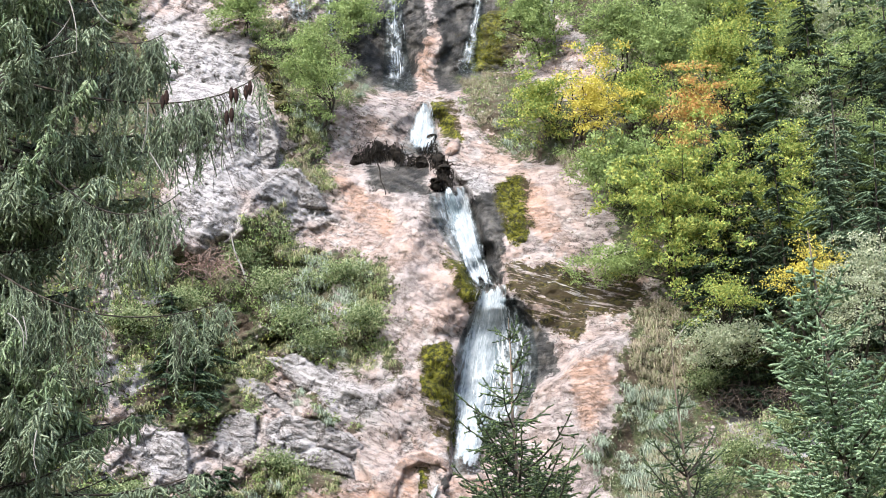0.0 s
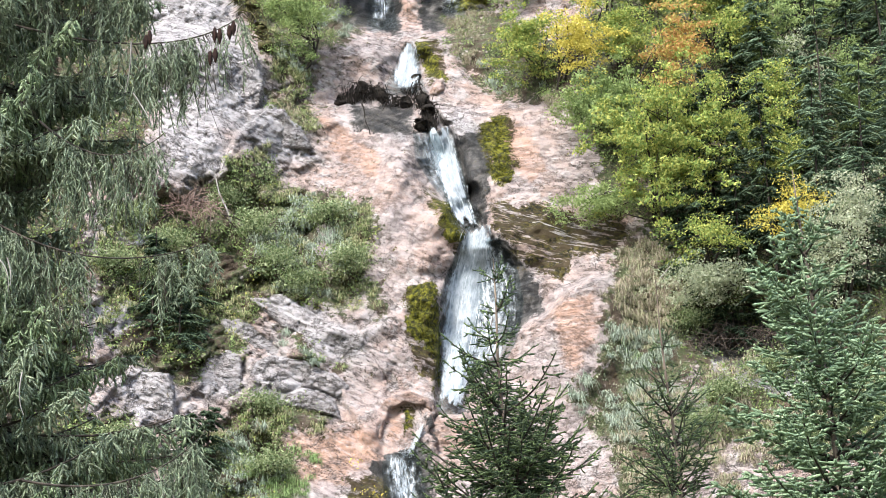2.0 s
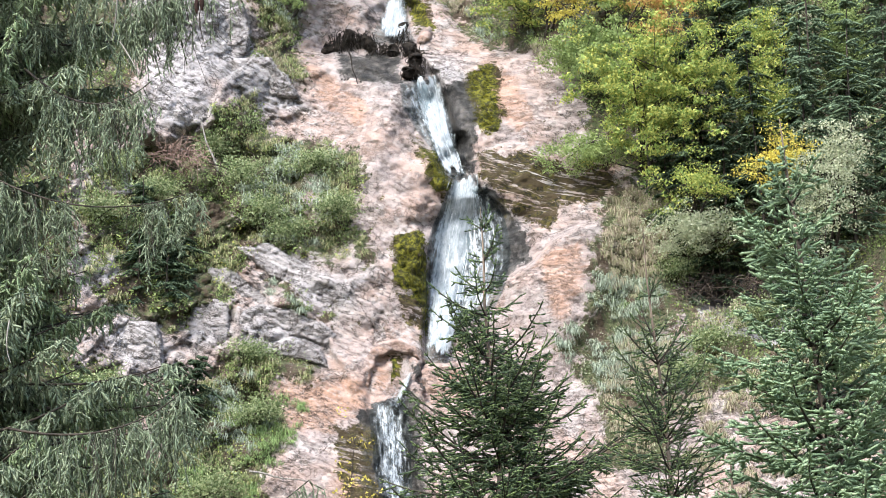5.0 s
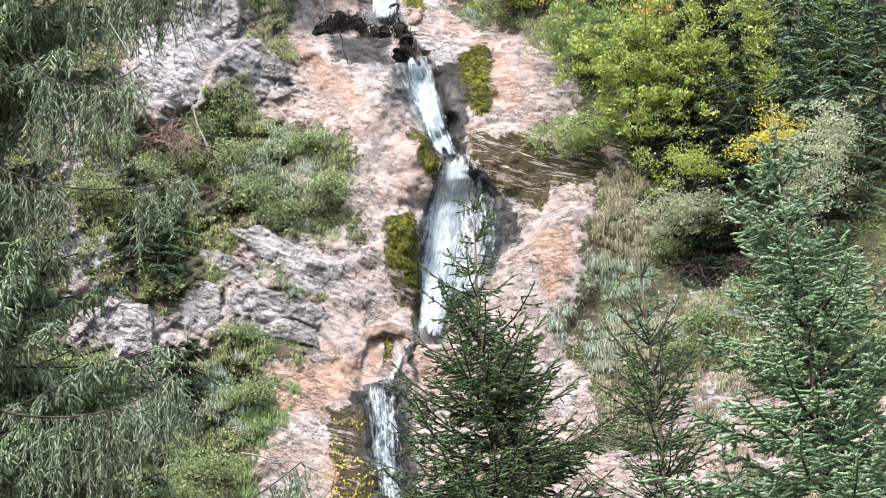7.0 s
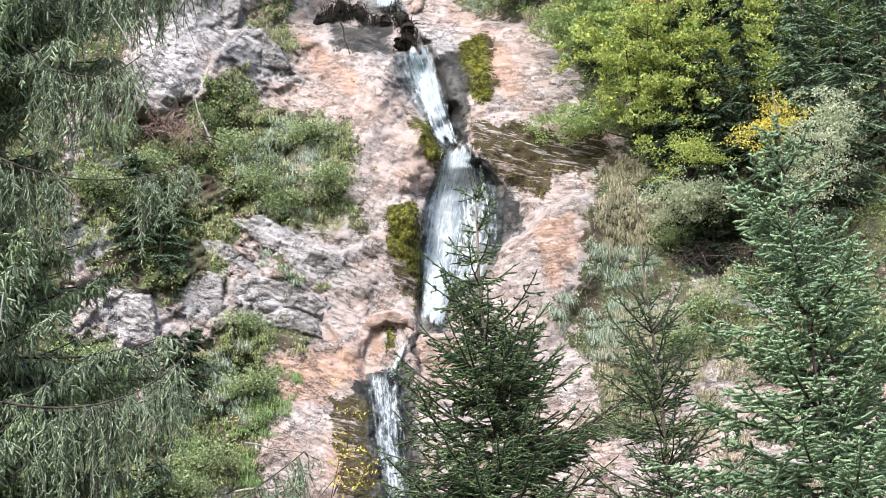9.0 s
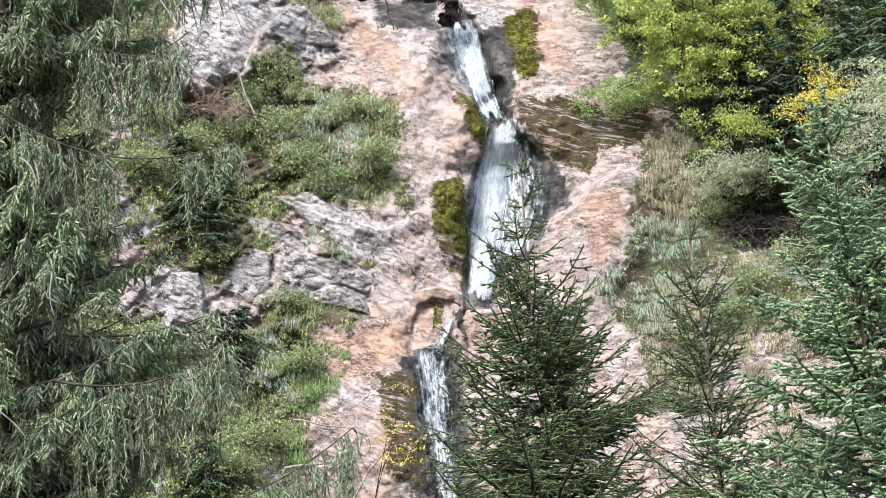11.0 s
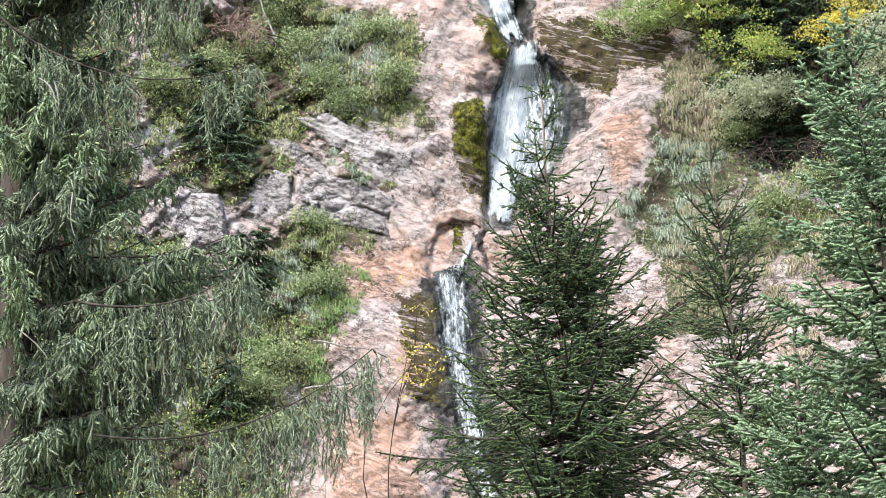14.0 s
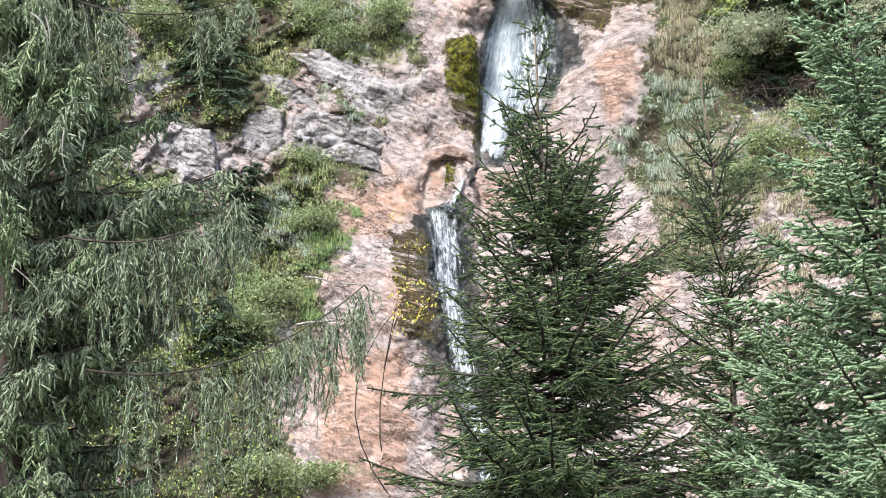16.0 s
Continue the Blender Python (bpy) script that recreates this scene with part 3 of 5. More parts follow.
# smooth water-worn faces
SMOOTH = [[(-8.09, 40.37), (-3.47, 40.21), (-2.25, 36), (-0.71, 32.54), (-1.41, 30.88), (-4.01, 30.29), (-5.25, 32.69), (-5.54, 35.08), (-7.47, 37.21)], [(1.48, 40.04), (5.13, 40.61), (6.34, 38.13), (5.58, 35.73), (2.97, 35.82)], [(-12.19, 10.07), (-10, 9.99), (-7.2, 9.41), (-7.38, 3.38), (-12.96, 3.59)], [(-8.23, 16.86), (-6.91, 16.81), (-7.12, 9.88), (-9.37, 9.96), (-8.94, 14.03)], [(4.72, 28.47), (7.66, 29.7), (8.87, 28.34), (8.34, 24.43), (7.2, 20.57), (1.25, 20.74), (2, 23.98)], [(-8.18, 40.49), (-4.72, 38.97), (-2.16, 35.76), (-1.55, 34.03), (-2.25, 32.02), (-4.8, 34.48), (-6.73, 36.95)], [(-5.38, 22.92), (-2.99, 23.16), (-2.75, 20.57), (-4.97, 20.33)], [(-1.11, 22.45), (2.11, 23.63), (4.84, 20.94), (2.95, 13.37), (-1.4, 13.52)]]
# bare patches within the turf: first the hollow painted dark for shade, then bright ones
BARE = [[(13.11, 26.83), (16.35, 27.37), (20.48, 26.89), (20.8, 22.95), (16.97, 22.61), (13.88, 23.85)], [(-20.99, 34.49), (-18.86, 34.59), (-18.17, 32.69), (-19.8, 32.58)], [(-21, 28.93), (-19.39, 29.04), (-18.97, 27.54), (-20.8, 27.34)], [(-19.69, 13.51), (-18.74, 13.79), (-18.45, 11.89), (-19.4, 11.61)], [(-14.15, 14.08), (-12.41, 14.17), (-12.44, 12.91), (-14.02, 12.66)], [(-8.4, 33.57), (-7.42, 33.2), (-7.77, 30.18), (-8.42, 30.54)]]


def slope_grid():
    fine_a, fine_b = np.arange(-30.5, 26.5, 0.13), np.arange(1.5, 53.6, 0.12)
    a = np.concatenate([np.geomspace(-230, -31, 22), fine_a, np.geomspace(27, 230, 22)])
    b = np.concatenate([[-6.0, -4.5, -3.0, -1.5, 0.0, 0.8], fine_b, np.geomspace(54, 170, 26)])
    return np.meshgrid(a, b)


def cover(a, b, outlines, soft):
    wa, wb = a + 0.55 * fbm(a / 1.1, b / 1.1, 4, 71), b + 0.55 * fbm(a / 1.1, b / 1.1, 4, 81)
    total = np.zeros_like(a)
    for corners in outlines:
        total = np.maximum(total, inside(wa, wb, corners, soft))
    return total


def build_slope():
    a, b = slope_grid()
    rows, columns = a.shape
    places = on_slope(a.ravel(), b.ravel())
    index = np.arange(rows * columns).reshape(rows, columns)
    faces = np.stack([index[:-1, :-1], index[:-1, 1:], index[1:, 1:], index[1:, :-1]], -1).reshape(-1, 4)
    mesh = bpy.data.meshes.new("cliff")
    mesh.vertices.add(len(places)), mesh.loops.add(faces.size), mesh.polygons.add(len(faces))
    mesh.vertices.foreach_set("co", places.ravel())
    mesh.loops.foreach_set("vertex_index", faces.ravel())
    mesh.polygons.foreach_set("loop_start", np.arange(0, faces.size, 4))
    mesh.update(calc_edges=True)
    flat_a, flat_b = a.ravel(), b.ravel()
    for name, sets in (("zones_a", ((WHITE_ROCK, 0.7), (GREY_ROCK, 0.7), (MOSS, 0.4))), ("zones_b", ((TURF, 0.9), (WET_OR_SHADED_ROCK, 0.6), (ORANGE_ROCK, 0.6)))):
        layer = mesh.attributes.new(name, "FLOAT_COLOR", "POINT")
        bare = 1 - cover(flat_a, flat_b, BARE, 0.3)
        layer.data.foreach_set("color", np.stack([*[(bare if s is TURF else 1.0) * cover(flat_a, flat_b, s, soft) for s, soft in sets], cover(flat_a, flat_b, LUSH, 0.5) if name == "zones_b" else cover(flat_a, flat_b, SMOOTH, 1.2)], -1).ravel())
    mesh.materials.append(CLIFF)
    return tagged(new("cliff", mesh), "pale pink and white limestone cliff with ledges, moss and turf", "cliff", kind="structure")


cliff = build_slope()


def soup(name, verts, faces, material, parent=None, label="", smooth=False):
    """One mesh object from arrays of places and of triangles or quads."""
    verts, faces = np.asarray(verts, float), np.asarray(faces, int)
    mesh = bpy.data.meshes.new(name)
    k = faces.shape[1]
    mesh.vertices.add(len(verts)), mesh.loops.add(faces.size), mesh.polygons.add(len(faces))
    mesh.vertices.foreach_set("co", verts.ravel())
    mesh.loops.foreach_set("vertex_index", faces.ravel())
    mesh.polygons.foreach_set("loop_start", np.arange(0, faces.size, k))
    mesh.update(calc_edges=True)
    if smooth:
        mesh.polygons.foreach_set("use_smooth", np.ones(len(faces), bool))
    mesh.materials.append(material)
    ob = new(name, mesh)
    if parent is not None:
        ob.parent = parent
    if label:
        tagged(ob, label)
    return ob


def build_ground():
    x, y = np.meshgrid(np.array([-3000, -800, -300, -150, -80, -40, -20, -8, 0, 8, 20, 40, 80, 150, 300, 800, 3000], float), np.array([-3000, -800, -300, -100, -40, -15, -5, 0, 5, 12, 20, 28, 36, 45, 55, 65, 75, 85, 100, 200, 800, 3000], float))
    z = 0.25 * fbm(x.ravel() / 9, y.ravel() / 9, 3, 5)
    index = np.arange(x.size).reshape(x.shape)
    faces = np.stack([index[:-1, :-1], index[:-1, 1:], index[1:, 1:], index[1:, :-1]], -1).reshape(-1, 4)
    n = Nodes("forest_floor", 0.95)
    m = n.done(n.mix(n.ramp(n.noise(0.8, 6), 0.4, 0.6), (0.06, 0.075, 0.03), (0.13, 0.11, 0.06)))
    return tagged(soup("ground", np.stack([x.ravel(), y.ravel(), z], -1), faces, m), "grassy forest floor below the cliff", "ground", kind="structure")


build_ground()


# ---- helpers for shapes ----
def thing(name, place, label, category, group=""):
    ob = new(name)
    ob.location = place
    ob.empty_display_size = 0.2
    return tagged(ob, label, category, group)


def height_of(ab, distance):
    return EYE.z + ab[1] / REF * distance


def from_eye(ab, distance, z=None):
    """The place in the direction (a, b), that many metres ahead; z: its height on the ground instead."""
    return (ab[0] / REF * distance, distance, EYE.z + ab[1] / REF * distance if z is None else z)


def tube(points, radii, sides=6):
    points, radii = np.asarray(points, float), np.asarray(radii, float)
    way = np.gradient(points, axis=0)
    way /= np.linalg.norm(way, axis=1, keepdims=True) + 1e-9
    side = np.cross(way, np.where(np.abs(way[:, 2:]) < 0.9, [[0, 0, 1.0]], [[1.0, 0, 0]]))
    side /= np.linalg.norm(side, axis=1, keepdims=True) + 1e-9
    other = np.cross(way, side)
    ang = np.linspace(0, 2 * np.pi, sides, endpoint=False)
    ring = points[:, None] + radii[:, None, None] * (np.cos(ang)[None, :, None] * side[:, None] + np.sin(ang)[None, :, None] * other[:, None])
    n = len(points)
    i, j = np.meshgrid(np.arange(n - 1), np.arange(sides), indexing="ij")
    k = (j + 1) % sides
    faces = np.stack([i * sides + j, i * sides + k, (i + 1) * sides + k, (i + 1) * sides + j], -1).reshape(-1, 4)
    return ring.reshape(-1, 3), faces


def joined(pieces):
    verts, faces, base = [], [], 0
    for v, f in pieces:
        verts.append(v), faces.append(f + base)
        base += len(v)
    return np.concatenate(verts), np.concatenate(faces)


def leaves(centres, each, spread, size, rng, flat=0.7):
    """Loose clumps of small pointed leaves round the given places."""
    k = np.repeat(np.arange(len(centres)), each)
    at = centres[k] + rng.normal(size=(len(k), 3)) * spread * np.array([1, 1, flat])
    u = rng.normal(size=(len(k), 3))
    u /= np.linalg.norm(u, axis=1, keepdims=True)
    v = np.cross(u, rng.normal(size=(len(k), 3)))
    v /= np.linalg.norm(v, axis=1, keepdims=True) + 1e-9
    s = size * (0.6 + 0.8 * rng.random(len(k)))[:, None]
    verts = np.stack([at - u * s - v * s * 0.5, at + u * s, at - u * s * 0.4 + v * s * 0.7], 1).reshape(-1, 3)
    return verts, np.arange(len(verts)).reshape(-1, 3)


# ---- water ----
def fall(name, line, widths, label, out=0.35, body=1.0):
    """A sheet of white water along a line on the slope, with half widths, bulging in the middle."""
    line, widths = np.array(line, float), np.array(widths, float)
    run = np.r_[0, np.cumsum(np.hypot(*np.diff(line, axis=0).T))]
    s = np.arange(0, run[-1] + 0.05, 0.12)
    ca, cb, w = np.interp(s, run, line[:, 0]), np.interp(s, run, line[:, 1]), np.interp(s, run, widths)
    k = np.linspace(-1, 1, 15)
    wob = 0.14 * fbm(s * 0.5, 0 * s + run[-1], 2, 7)
    a = ca[:, None] + (w[:, None] * k + wob[:, None] * w[:, None])
    b = cb[:, None] + 0 * k
    base = depth_at(a.ravel(), b.ravel()).reshape(a.shape)
    # falling water bridges the hollows of the rock behind it
    level = np.array([base[max(0, i - 4) : i + 5].min(0) for i in range(len(s))])
    level = 0.5 * level + 0.5 * level.mean(1, keepdims=True)
    level = np.minimum(level, base)
    d = level - out * (1.15 - k * k) - 0.10 * fbm(a * 4, b * 1.2, 3, 91)
    places = np.stack([a / REF * d, d, EYE.z + b / REF * d], -1).reshape(-1, 3)
    index = np.arange(a.size).reshape(a.shape)
    faces = np.stack([index[:-1, :-1], index[:-1, 1:], index[1:, 1:], index[1:, :-1]], -1).reshape(-1, 4)
    root = places[len(places) // 2].copy()
    tree = thing(name, root, label, "waterfall", "steps of the cascade")
    ob = soup("sheet", places - root, faces, WATER, tree, smooth=True)
    uv = ob.data.uv_layers.new(name="flow")
    flow = np.stack([a - ca[:, None] + 0 * k, np.repeat(s[:, None], len(k), 1)], -1).reshape(-1, 2)
    uv.data.foreach_set("uv", flow[faces.ravel()].ravel())
    edge = ob.data.attributes.new("cover", "FLOAT", "POINT")
    ragged = 0.9 * fbm(k * 2.5, 0 * k + run[-1], 2, 17)[None]
    ends = step(s[:, None] + ragged, -0.2, 0.5) * step(run[-1] - s[:, None] + ragged, 0.0, 1.1)
    edge.data.foreach_set("value", ((1 - np.abs(k) ** 1.7)[None] * (-0.6 + 1.6 * ends) * body).ravel())
    # threads of water that spring clear of the sheet, and drops about them
    rng = np.random.default_rng(len(s))
    grid = places.reshape(*a.shape, 3) - root
    pieces, drops = [], []
    for _ in range(int(body**3 * 1.2 * run[-1] * w.mean() / 0.6) + 4):
        i0 = int(rng.random() * len(s) * 0.8)
        i1 = min(len(s) - 1, i0 + int(rng.uniform(4, 16)))
        if i1 - i0 < 3:
            continue
        j = np.clip(7 + rng.normal(0, 3.4), 0, 13)
        jj = int(j)
        line = grid[i0:i1, jj] + (grid[i0:i1, jj + 1] - grid[i0:i1, jj]) * (j - jj)
        t = np.linspace(0, 1, len(line))
        line = line[0] + (line[-1] - line[0]) * t[:, None] + np.stack([0.04 * np.sin(t * 3.1), -0.15 - 0.25 * np.sin(t * 3.1), 0.1 * np.sin(t * 3.1)], -1)
        wide = rng.uniform(0.008, 0.022) * np.sin(0.2 + 2.8 * t)
        left, right = line - np.stack([wide, 0 * t, 0 * t], -1), line + np.stack([wide, 0 * t, 0 * t], -1)
        m = np.arange(len(line) - 1)
        pieces.append((np.concatenate([left, right]), np.stack([m, m + len(line), m + len(line) + 1, m + 1], -1)))
        drops.append(line[rng.integers(len(line), size=3)] + rng.normal(0, 0.2, (3, 3)) * (w.mean() * 0.8, 0.3, 0.6))
    tagged(soup("water_thread", *joined(pieces), FOAM, tree), kind="stuff")
    drops = np.concatenate(drops)
    low = grid[-6:].reshape(-1, 3)
    drops = np.concatenate([drops, low[rng.integers(len(low), size=40)] + rng.normal(0, 0.22, (40, 3))])
    tagged(soup("spray", *leaves(drops, 12, 0.2, 0.024, rng, 1.0), FOAM, tree), kind="stuff")
    return tree


PX = 1 / 32.2
fall("waterfall", [(-4.65, 53.49), (-4.63, 50.5), (-4.54, 47.91), (-4.42, 45.29)], [16 * PX, 18 * PX, 22 * PX, 30 * PX], "narrow upper fall of white water on a dark wall", 0.3, 0.35)
fall("waterfall", [(0.65, 53.29), (0.44, 50.68), (-0.03, 48.48), (-0.4, 46.23)], [9 * PX, 10 * PX, 13 * PX, 17 * PX], "thin slanting upper fall beside mossy rock", 0.3, 0.35)
fall("waterfall", [(-10.93, 53.72), (-10.79, 51.46), (-10.59, 50.19)], [9 * PX, 10 * PX, 11 * PX], "thin thread of falling water high on the cliff", 0.2, 0.35)
fall("waterfall", [(-9.97, 53.68), (-10.08, 51.44), (-10.01, 50.02)], [5 * PX, 6 * PX, 7 * PX], "thin thread of falling water high on the cliff", 0.2, 0.35)
fall("waterfall", [(-8.52, 53.63), (-8.61, 51.01), (-8.22, 48.41)], [8 * PX, 7 * PX, 7 * PX], "thin thread of falling water on dark rock", 0.15, 0.35)
fall("waterfall", [(4.95, 53.14), (4.83, 50.9), (4.68, 48.98)], [5 * PX, 6 * PX, 7 * PX], "thin thread of water among the trees", 0.2, 0.35)
fall("waterfall", [(-2.9, 44.58), (-2.96, 43.55), (-3.09, 42.38), (-3.31, 41.18)], [8 * PX, 20 * PX, 30 * PX, 46 * PX], "short fan of white water above a jam of driftwood")
fall("waterfall", [(-2.04, 38.97), (-1.69, 37.36), (-1.14, 35.79), (-0.41, 34.23)], [26 * PX, 34 * PX, 24 * PX, 12 * PX], "thin film of water over wet rock beside the curving fall", 0.15, 0.35)
fall("waterfall", [(-1.38, 39.16), (-1.03, 37.68), (-0.65, 35.95), (-0.18, 34.22), (0.33, 32.78)], [24 * PX, 28 * PX, 25 * PX, 22 * PX, 22 * PX], "smooth curving fall in a rounded rock channel")
fall("waterfall", [(0.86, 33.1), (0.62, 31.82), (0.25, 30.15), (-0.13, 28.17), (-0.52, 25.88), (-0.9, 23.93), (-1.24, 22.14)], [22 * PX, 34 * PX, 46 * PX, 48 * PX, 38 * PX, 30 * PX, 20 * PX], "wide main fall of white water over bulging wet rock", 0.8)
fall("waterfall", [(1.22, 32.31), (1.55, 30.45), (1.67, 28.44), (1.28, 26.31), (0.57, 24.21)], [26 * PX, 46 * PX, 54 * PX, 50 * PX, 34 * PX], "thin veil of water over a dark bulging rock", 0.5, 0.45)
fall("waterfall", [(-2.61, 21.6), (-2.88, 21.03), (-3.17, 20.44), (-3.54, 19.75)], [5 * PX, 6 * PX, 8 * PX, 14 * PX], "short jet of water from a rock basin")
fall("waterfall", [(-4.02, 20.02), (-3.96, 18.92), (-3.8, 17.32), (-3.65, 15.4), (-3.44, 13.18), (-2.93, 10.03), (-2.34, 7.51), (-1.87, 5.33), (-1.7, 3.18)], [30 * PX, 36 * PX, 36 * PX, 30 * PX, 26 * PX, 28 * PX, 26 * PX, 26 * PX, 26 * PX], "lower fall of broken white water between mossy rocks", 0.4, 0.42)


# ---- conifers ----
def rods(segs, radius):
    """Thin three-sided rods along segments (n, 2, 3), narrowing to the tip."""
    s, e = segs[:, 0], segs[:, 1]
    way = (e - s) / (np.linalg.norm(e - s, axis=1, keepdims=True) + 1e-9)
    side = np.cross(way, [[0.3, 0.5, 0.81]])
    side /= np.linalg.norm(side, axis=1, keepdims=True) + 1e-9
    other = np.cross(way, side)
    ring = [np.cos(t) * side + np.sin(t) * other for t in (0, 2.09, 4.19)]
    verts = np.stack([*[s + radius * r for r in ring], *[e + 0.5 * radius * r for r in ring]], 1).reshape(-1, 3)
    base = np.arange(len(segs))[:, None] * 6
    quads = np.concatenate([base + [0, 1, 4, 3], base + [1, 2, 5, 4], base + [2, 0, 3, 5]])
    return verts, quads


def spindles(segs, radius, rng):
    """The close-set needles of a shoot: a plump three-sided body, thickest past its middle, blunt at the tip."""
    s, e = segs[:, 0], segs[:, 1]
    span = np.linalg.norm(e - s, axis=1, keepdims=True)
    way = (e - s) / (span + 1e-9)
    side = np.cross(way, rng.normal(size=way.shape))
    side /= np.linalg.norm(side, axis=1, keepdims=True) + 1e-9
    other = np.cross(way, side)
    ring = [np.cos(t) * side + np.sin(t) * other for t in (0, 2.09, 4.19)]
    fat = radius * rng.uniform(0.75, 1.2, (len(s), 1))
    low, high = s + (e - s) * 0.22, s + (e - s) * 0.85
    verts = np.stack([s, *[low + fat * r for r in ring], *[high + 0.85 * fat * r for r in ring], e + way * fat * 0.7], 1).reshape(-1, 3)
    base = np.arange(len(s))[:, None] * 8
    faces = [base + [0, 1 + (k + 1) % 3, 1 + k] for k in range(3)] + [base + [7, 4 + k, 4 + (k + 1) % 3] for k in range(3)]
    for k in range(3):
        m = (k + 1) % 3
        faces += [base + [1 + k, 1 + m, 4 + m], base + [1 + k, 4 + m, 4 + k]]
    return verts, np.stack(faces, 1).reshape(-1, 3)


def brush(segs, per_metre, length, width, rng, core=0.0, lean=0.75):
    """Needles round twigs: a dense green core, and slim triangles that point forward and outward."""
    s, e = segs[:, 0], segs[:, 1]
    span = np.linalg.norm(e - s, axis=1)
    count = np.maximum(1, (span * per_metre + rng.random(len(s))).astype(int))
    k = np.repeat(np.arange(len(s)), count)
    way = ((e - s) / (span[:, None] + 1e-9))[k]
    at = s[k] + (e - s)[k] * rng.random(len(k))[:, None]
    out = rng.normal(size=(len(k), 3))
    out -= way * (out * way).sum(1, keepdims=True)
    out /= np.linalg.norm(out, axis=1, keepdims=True) + 1e-9
    tip = at + length * (0.7 + 0.6 * rng.random(len(k)))[:, None] * (lean * way + (1 - lean * lean * 0.6) ** 0.5 * out)
    across = np.cross(way, out) + 0.5 * way
    across *= width / 2 / (np.linalg.norm(across, axis=1, keepdims=True) + 1e-9)
    verts = np.stack([at - across, at + across, tip], 1).reshape(-1, 3)
    blades = verts, np.arange(len(verts)).reshape(-1, 3)
    if not core:
        return blades
    return joined([blades, spindles(segs, core, rng)])


def bough(rng, start, turn, length, up0, up1, hang, spacing, ratio, twig_most=0.7, fork=0.28):
    """The main line of a branch and the segments of its twigs. Angles in degrees; hang: how far twigs point down."""
    n = 9
    lift = np.radians(np.linspace(up0, up1, n - 1))
    yaw = radians(turn) + np.cumsum(rng.normal(0, 0.09, n - 1))
    ways = np.stack([np.cos(lift) * np.cos(yaw), np.cos(lift) * np.sin(yaw), np.sin(lift)], -1)
    line = np.concatenate([[start], start + np.cumsum(ways * length / (n - 1), axis=0)])
    segs = [np.stack([line[2:-1], line[3:]], 1)]
    at = 0.16 * length
    down = np.array([0, 0, -1.0])
    while at < 0.97 * length:
        f = at / length * (n - 1)
        i = min(int(f), n - 2)
        p, way = line[i] + (line[i + 1] - line[i]) * (f - i), ways[i]
        side = np.cross(way, [0, 0, 1.0])
        side /= np.linalg.norm(side) + 1e-9
        for sign in (-1, 1):
            l = min(ratio * (length - at) + 0.09, twig_most) * (0.35 + 1.0 * rng.random())
            open_angle = radians(56 + rng.normal(0, 14))
            v = math.cos(open_angle) * way + sign * math.sin(open_angle) * side + hang * (0.6 + 0.8 * rng.random()) * down + rng.normal(0, 0.2, 3)
            v /= np.linalg.norm(v)
            v2 = v + 0.35 * way + 0.25 * hang * down + rng.normal(0, 0.08, 3)
            v2 /= np.linalg.norm(v2)
            q = p + v * l * 0.5
            segs.append(np.array([[p, q], [q, q + v2 * l * 0.5]]))
            if l > fork:
                for t in np.arange(0.3, 0.95, 0.11 / l):
                    r = p + v * l * t if t < 0.5 else q + v2 * l * (t - 0.5)
                    s2 = np.cross(v, [0, 0, 1.0]) + 1e-6
                    s2 /= np.linalg.norm(s2)
                    w = 0.65 * v + (0.75 if rng.random() < 0.5 else -0.75) * s2 + hang * 0.6 * down + rng.normal(0, 0.28, 3)
                    w /= np.linalg.norm(w)
                    segs.append(np.array([[r, r + w * (0.4 * l * (1 - t) + 0.06) * (0.7 + 0.6 * rng.random())]]))
        at += spacing * (0.7 + 0.6 * rng.random())
    return line, np.concatenate(segs)


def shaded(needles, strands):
    """Colours the last strands' inner needles dark, to paint the shade inside the crown."""
    needles.data.materials.append(SHADED_NEEDLES)
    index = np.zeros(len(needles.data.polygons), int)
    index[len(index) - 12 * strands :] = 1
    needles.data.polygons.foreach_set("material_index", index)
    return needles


def add_branch(tree, rng, line, segs, thick, wood, needles, per_metre, needle, wide, core=0.009, twig=0.004, fuzz=0.5):
    wood_v, wood_f = joined([tube(line, np.linspace(thick, max(0.004, thick * 0.25), len(line)), 5), rods(segs, twig)])
    branch = soup("branch", wood_v, wood_f, wood, tree)
    soup("needles", *brush(segs, per_metre, needle, wide, rng, core, fuzz), needles, branch)
    return branch


def trunk_line(height, lean, n=14, seed=0):
    z = np.linspace(-0.3, height, n)
    bend = 0.02 * height * fbm(z / height * 3, 0 * z, 2, seed)
    return np.stack([lean[0] * z + bend, lean[1] * z + 0.5 * bend, z], -1)


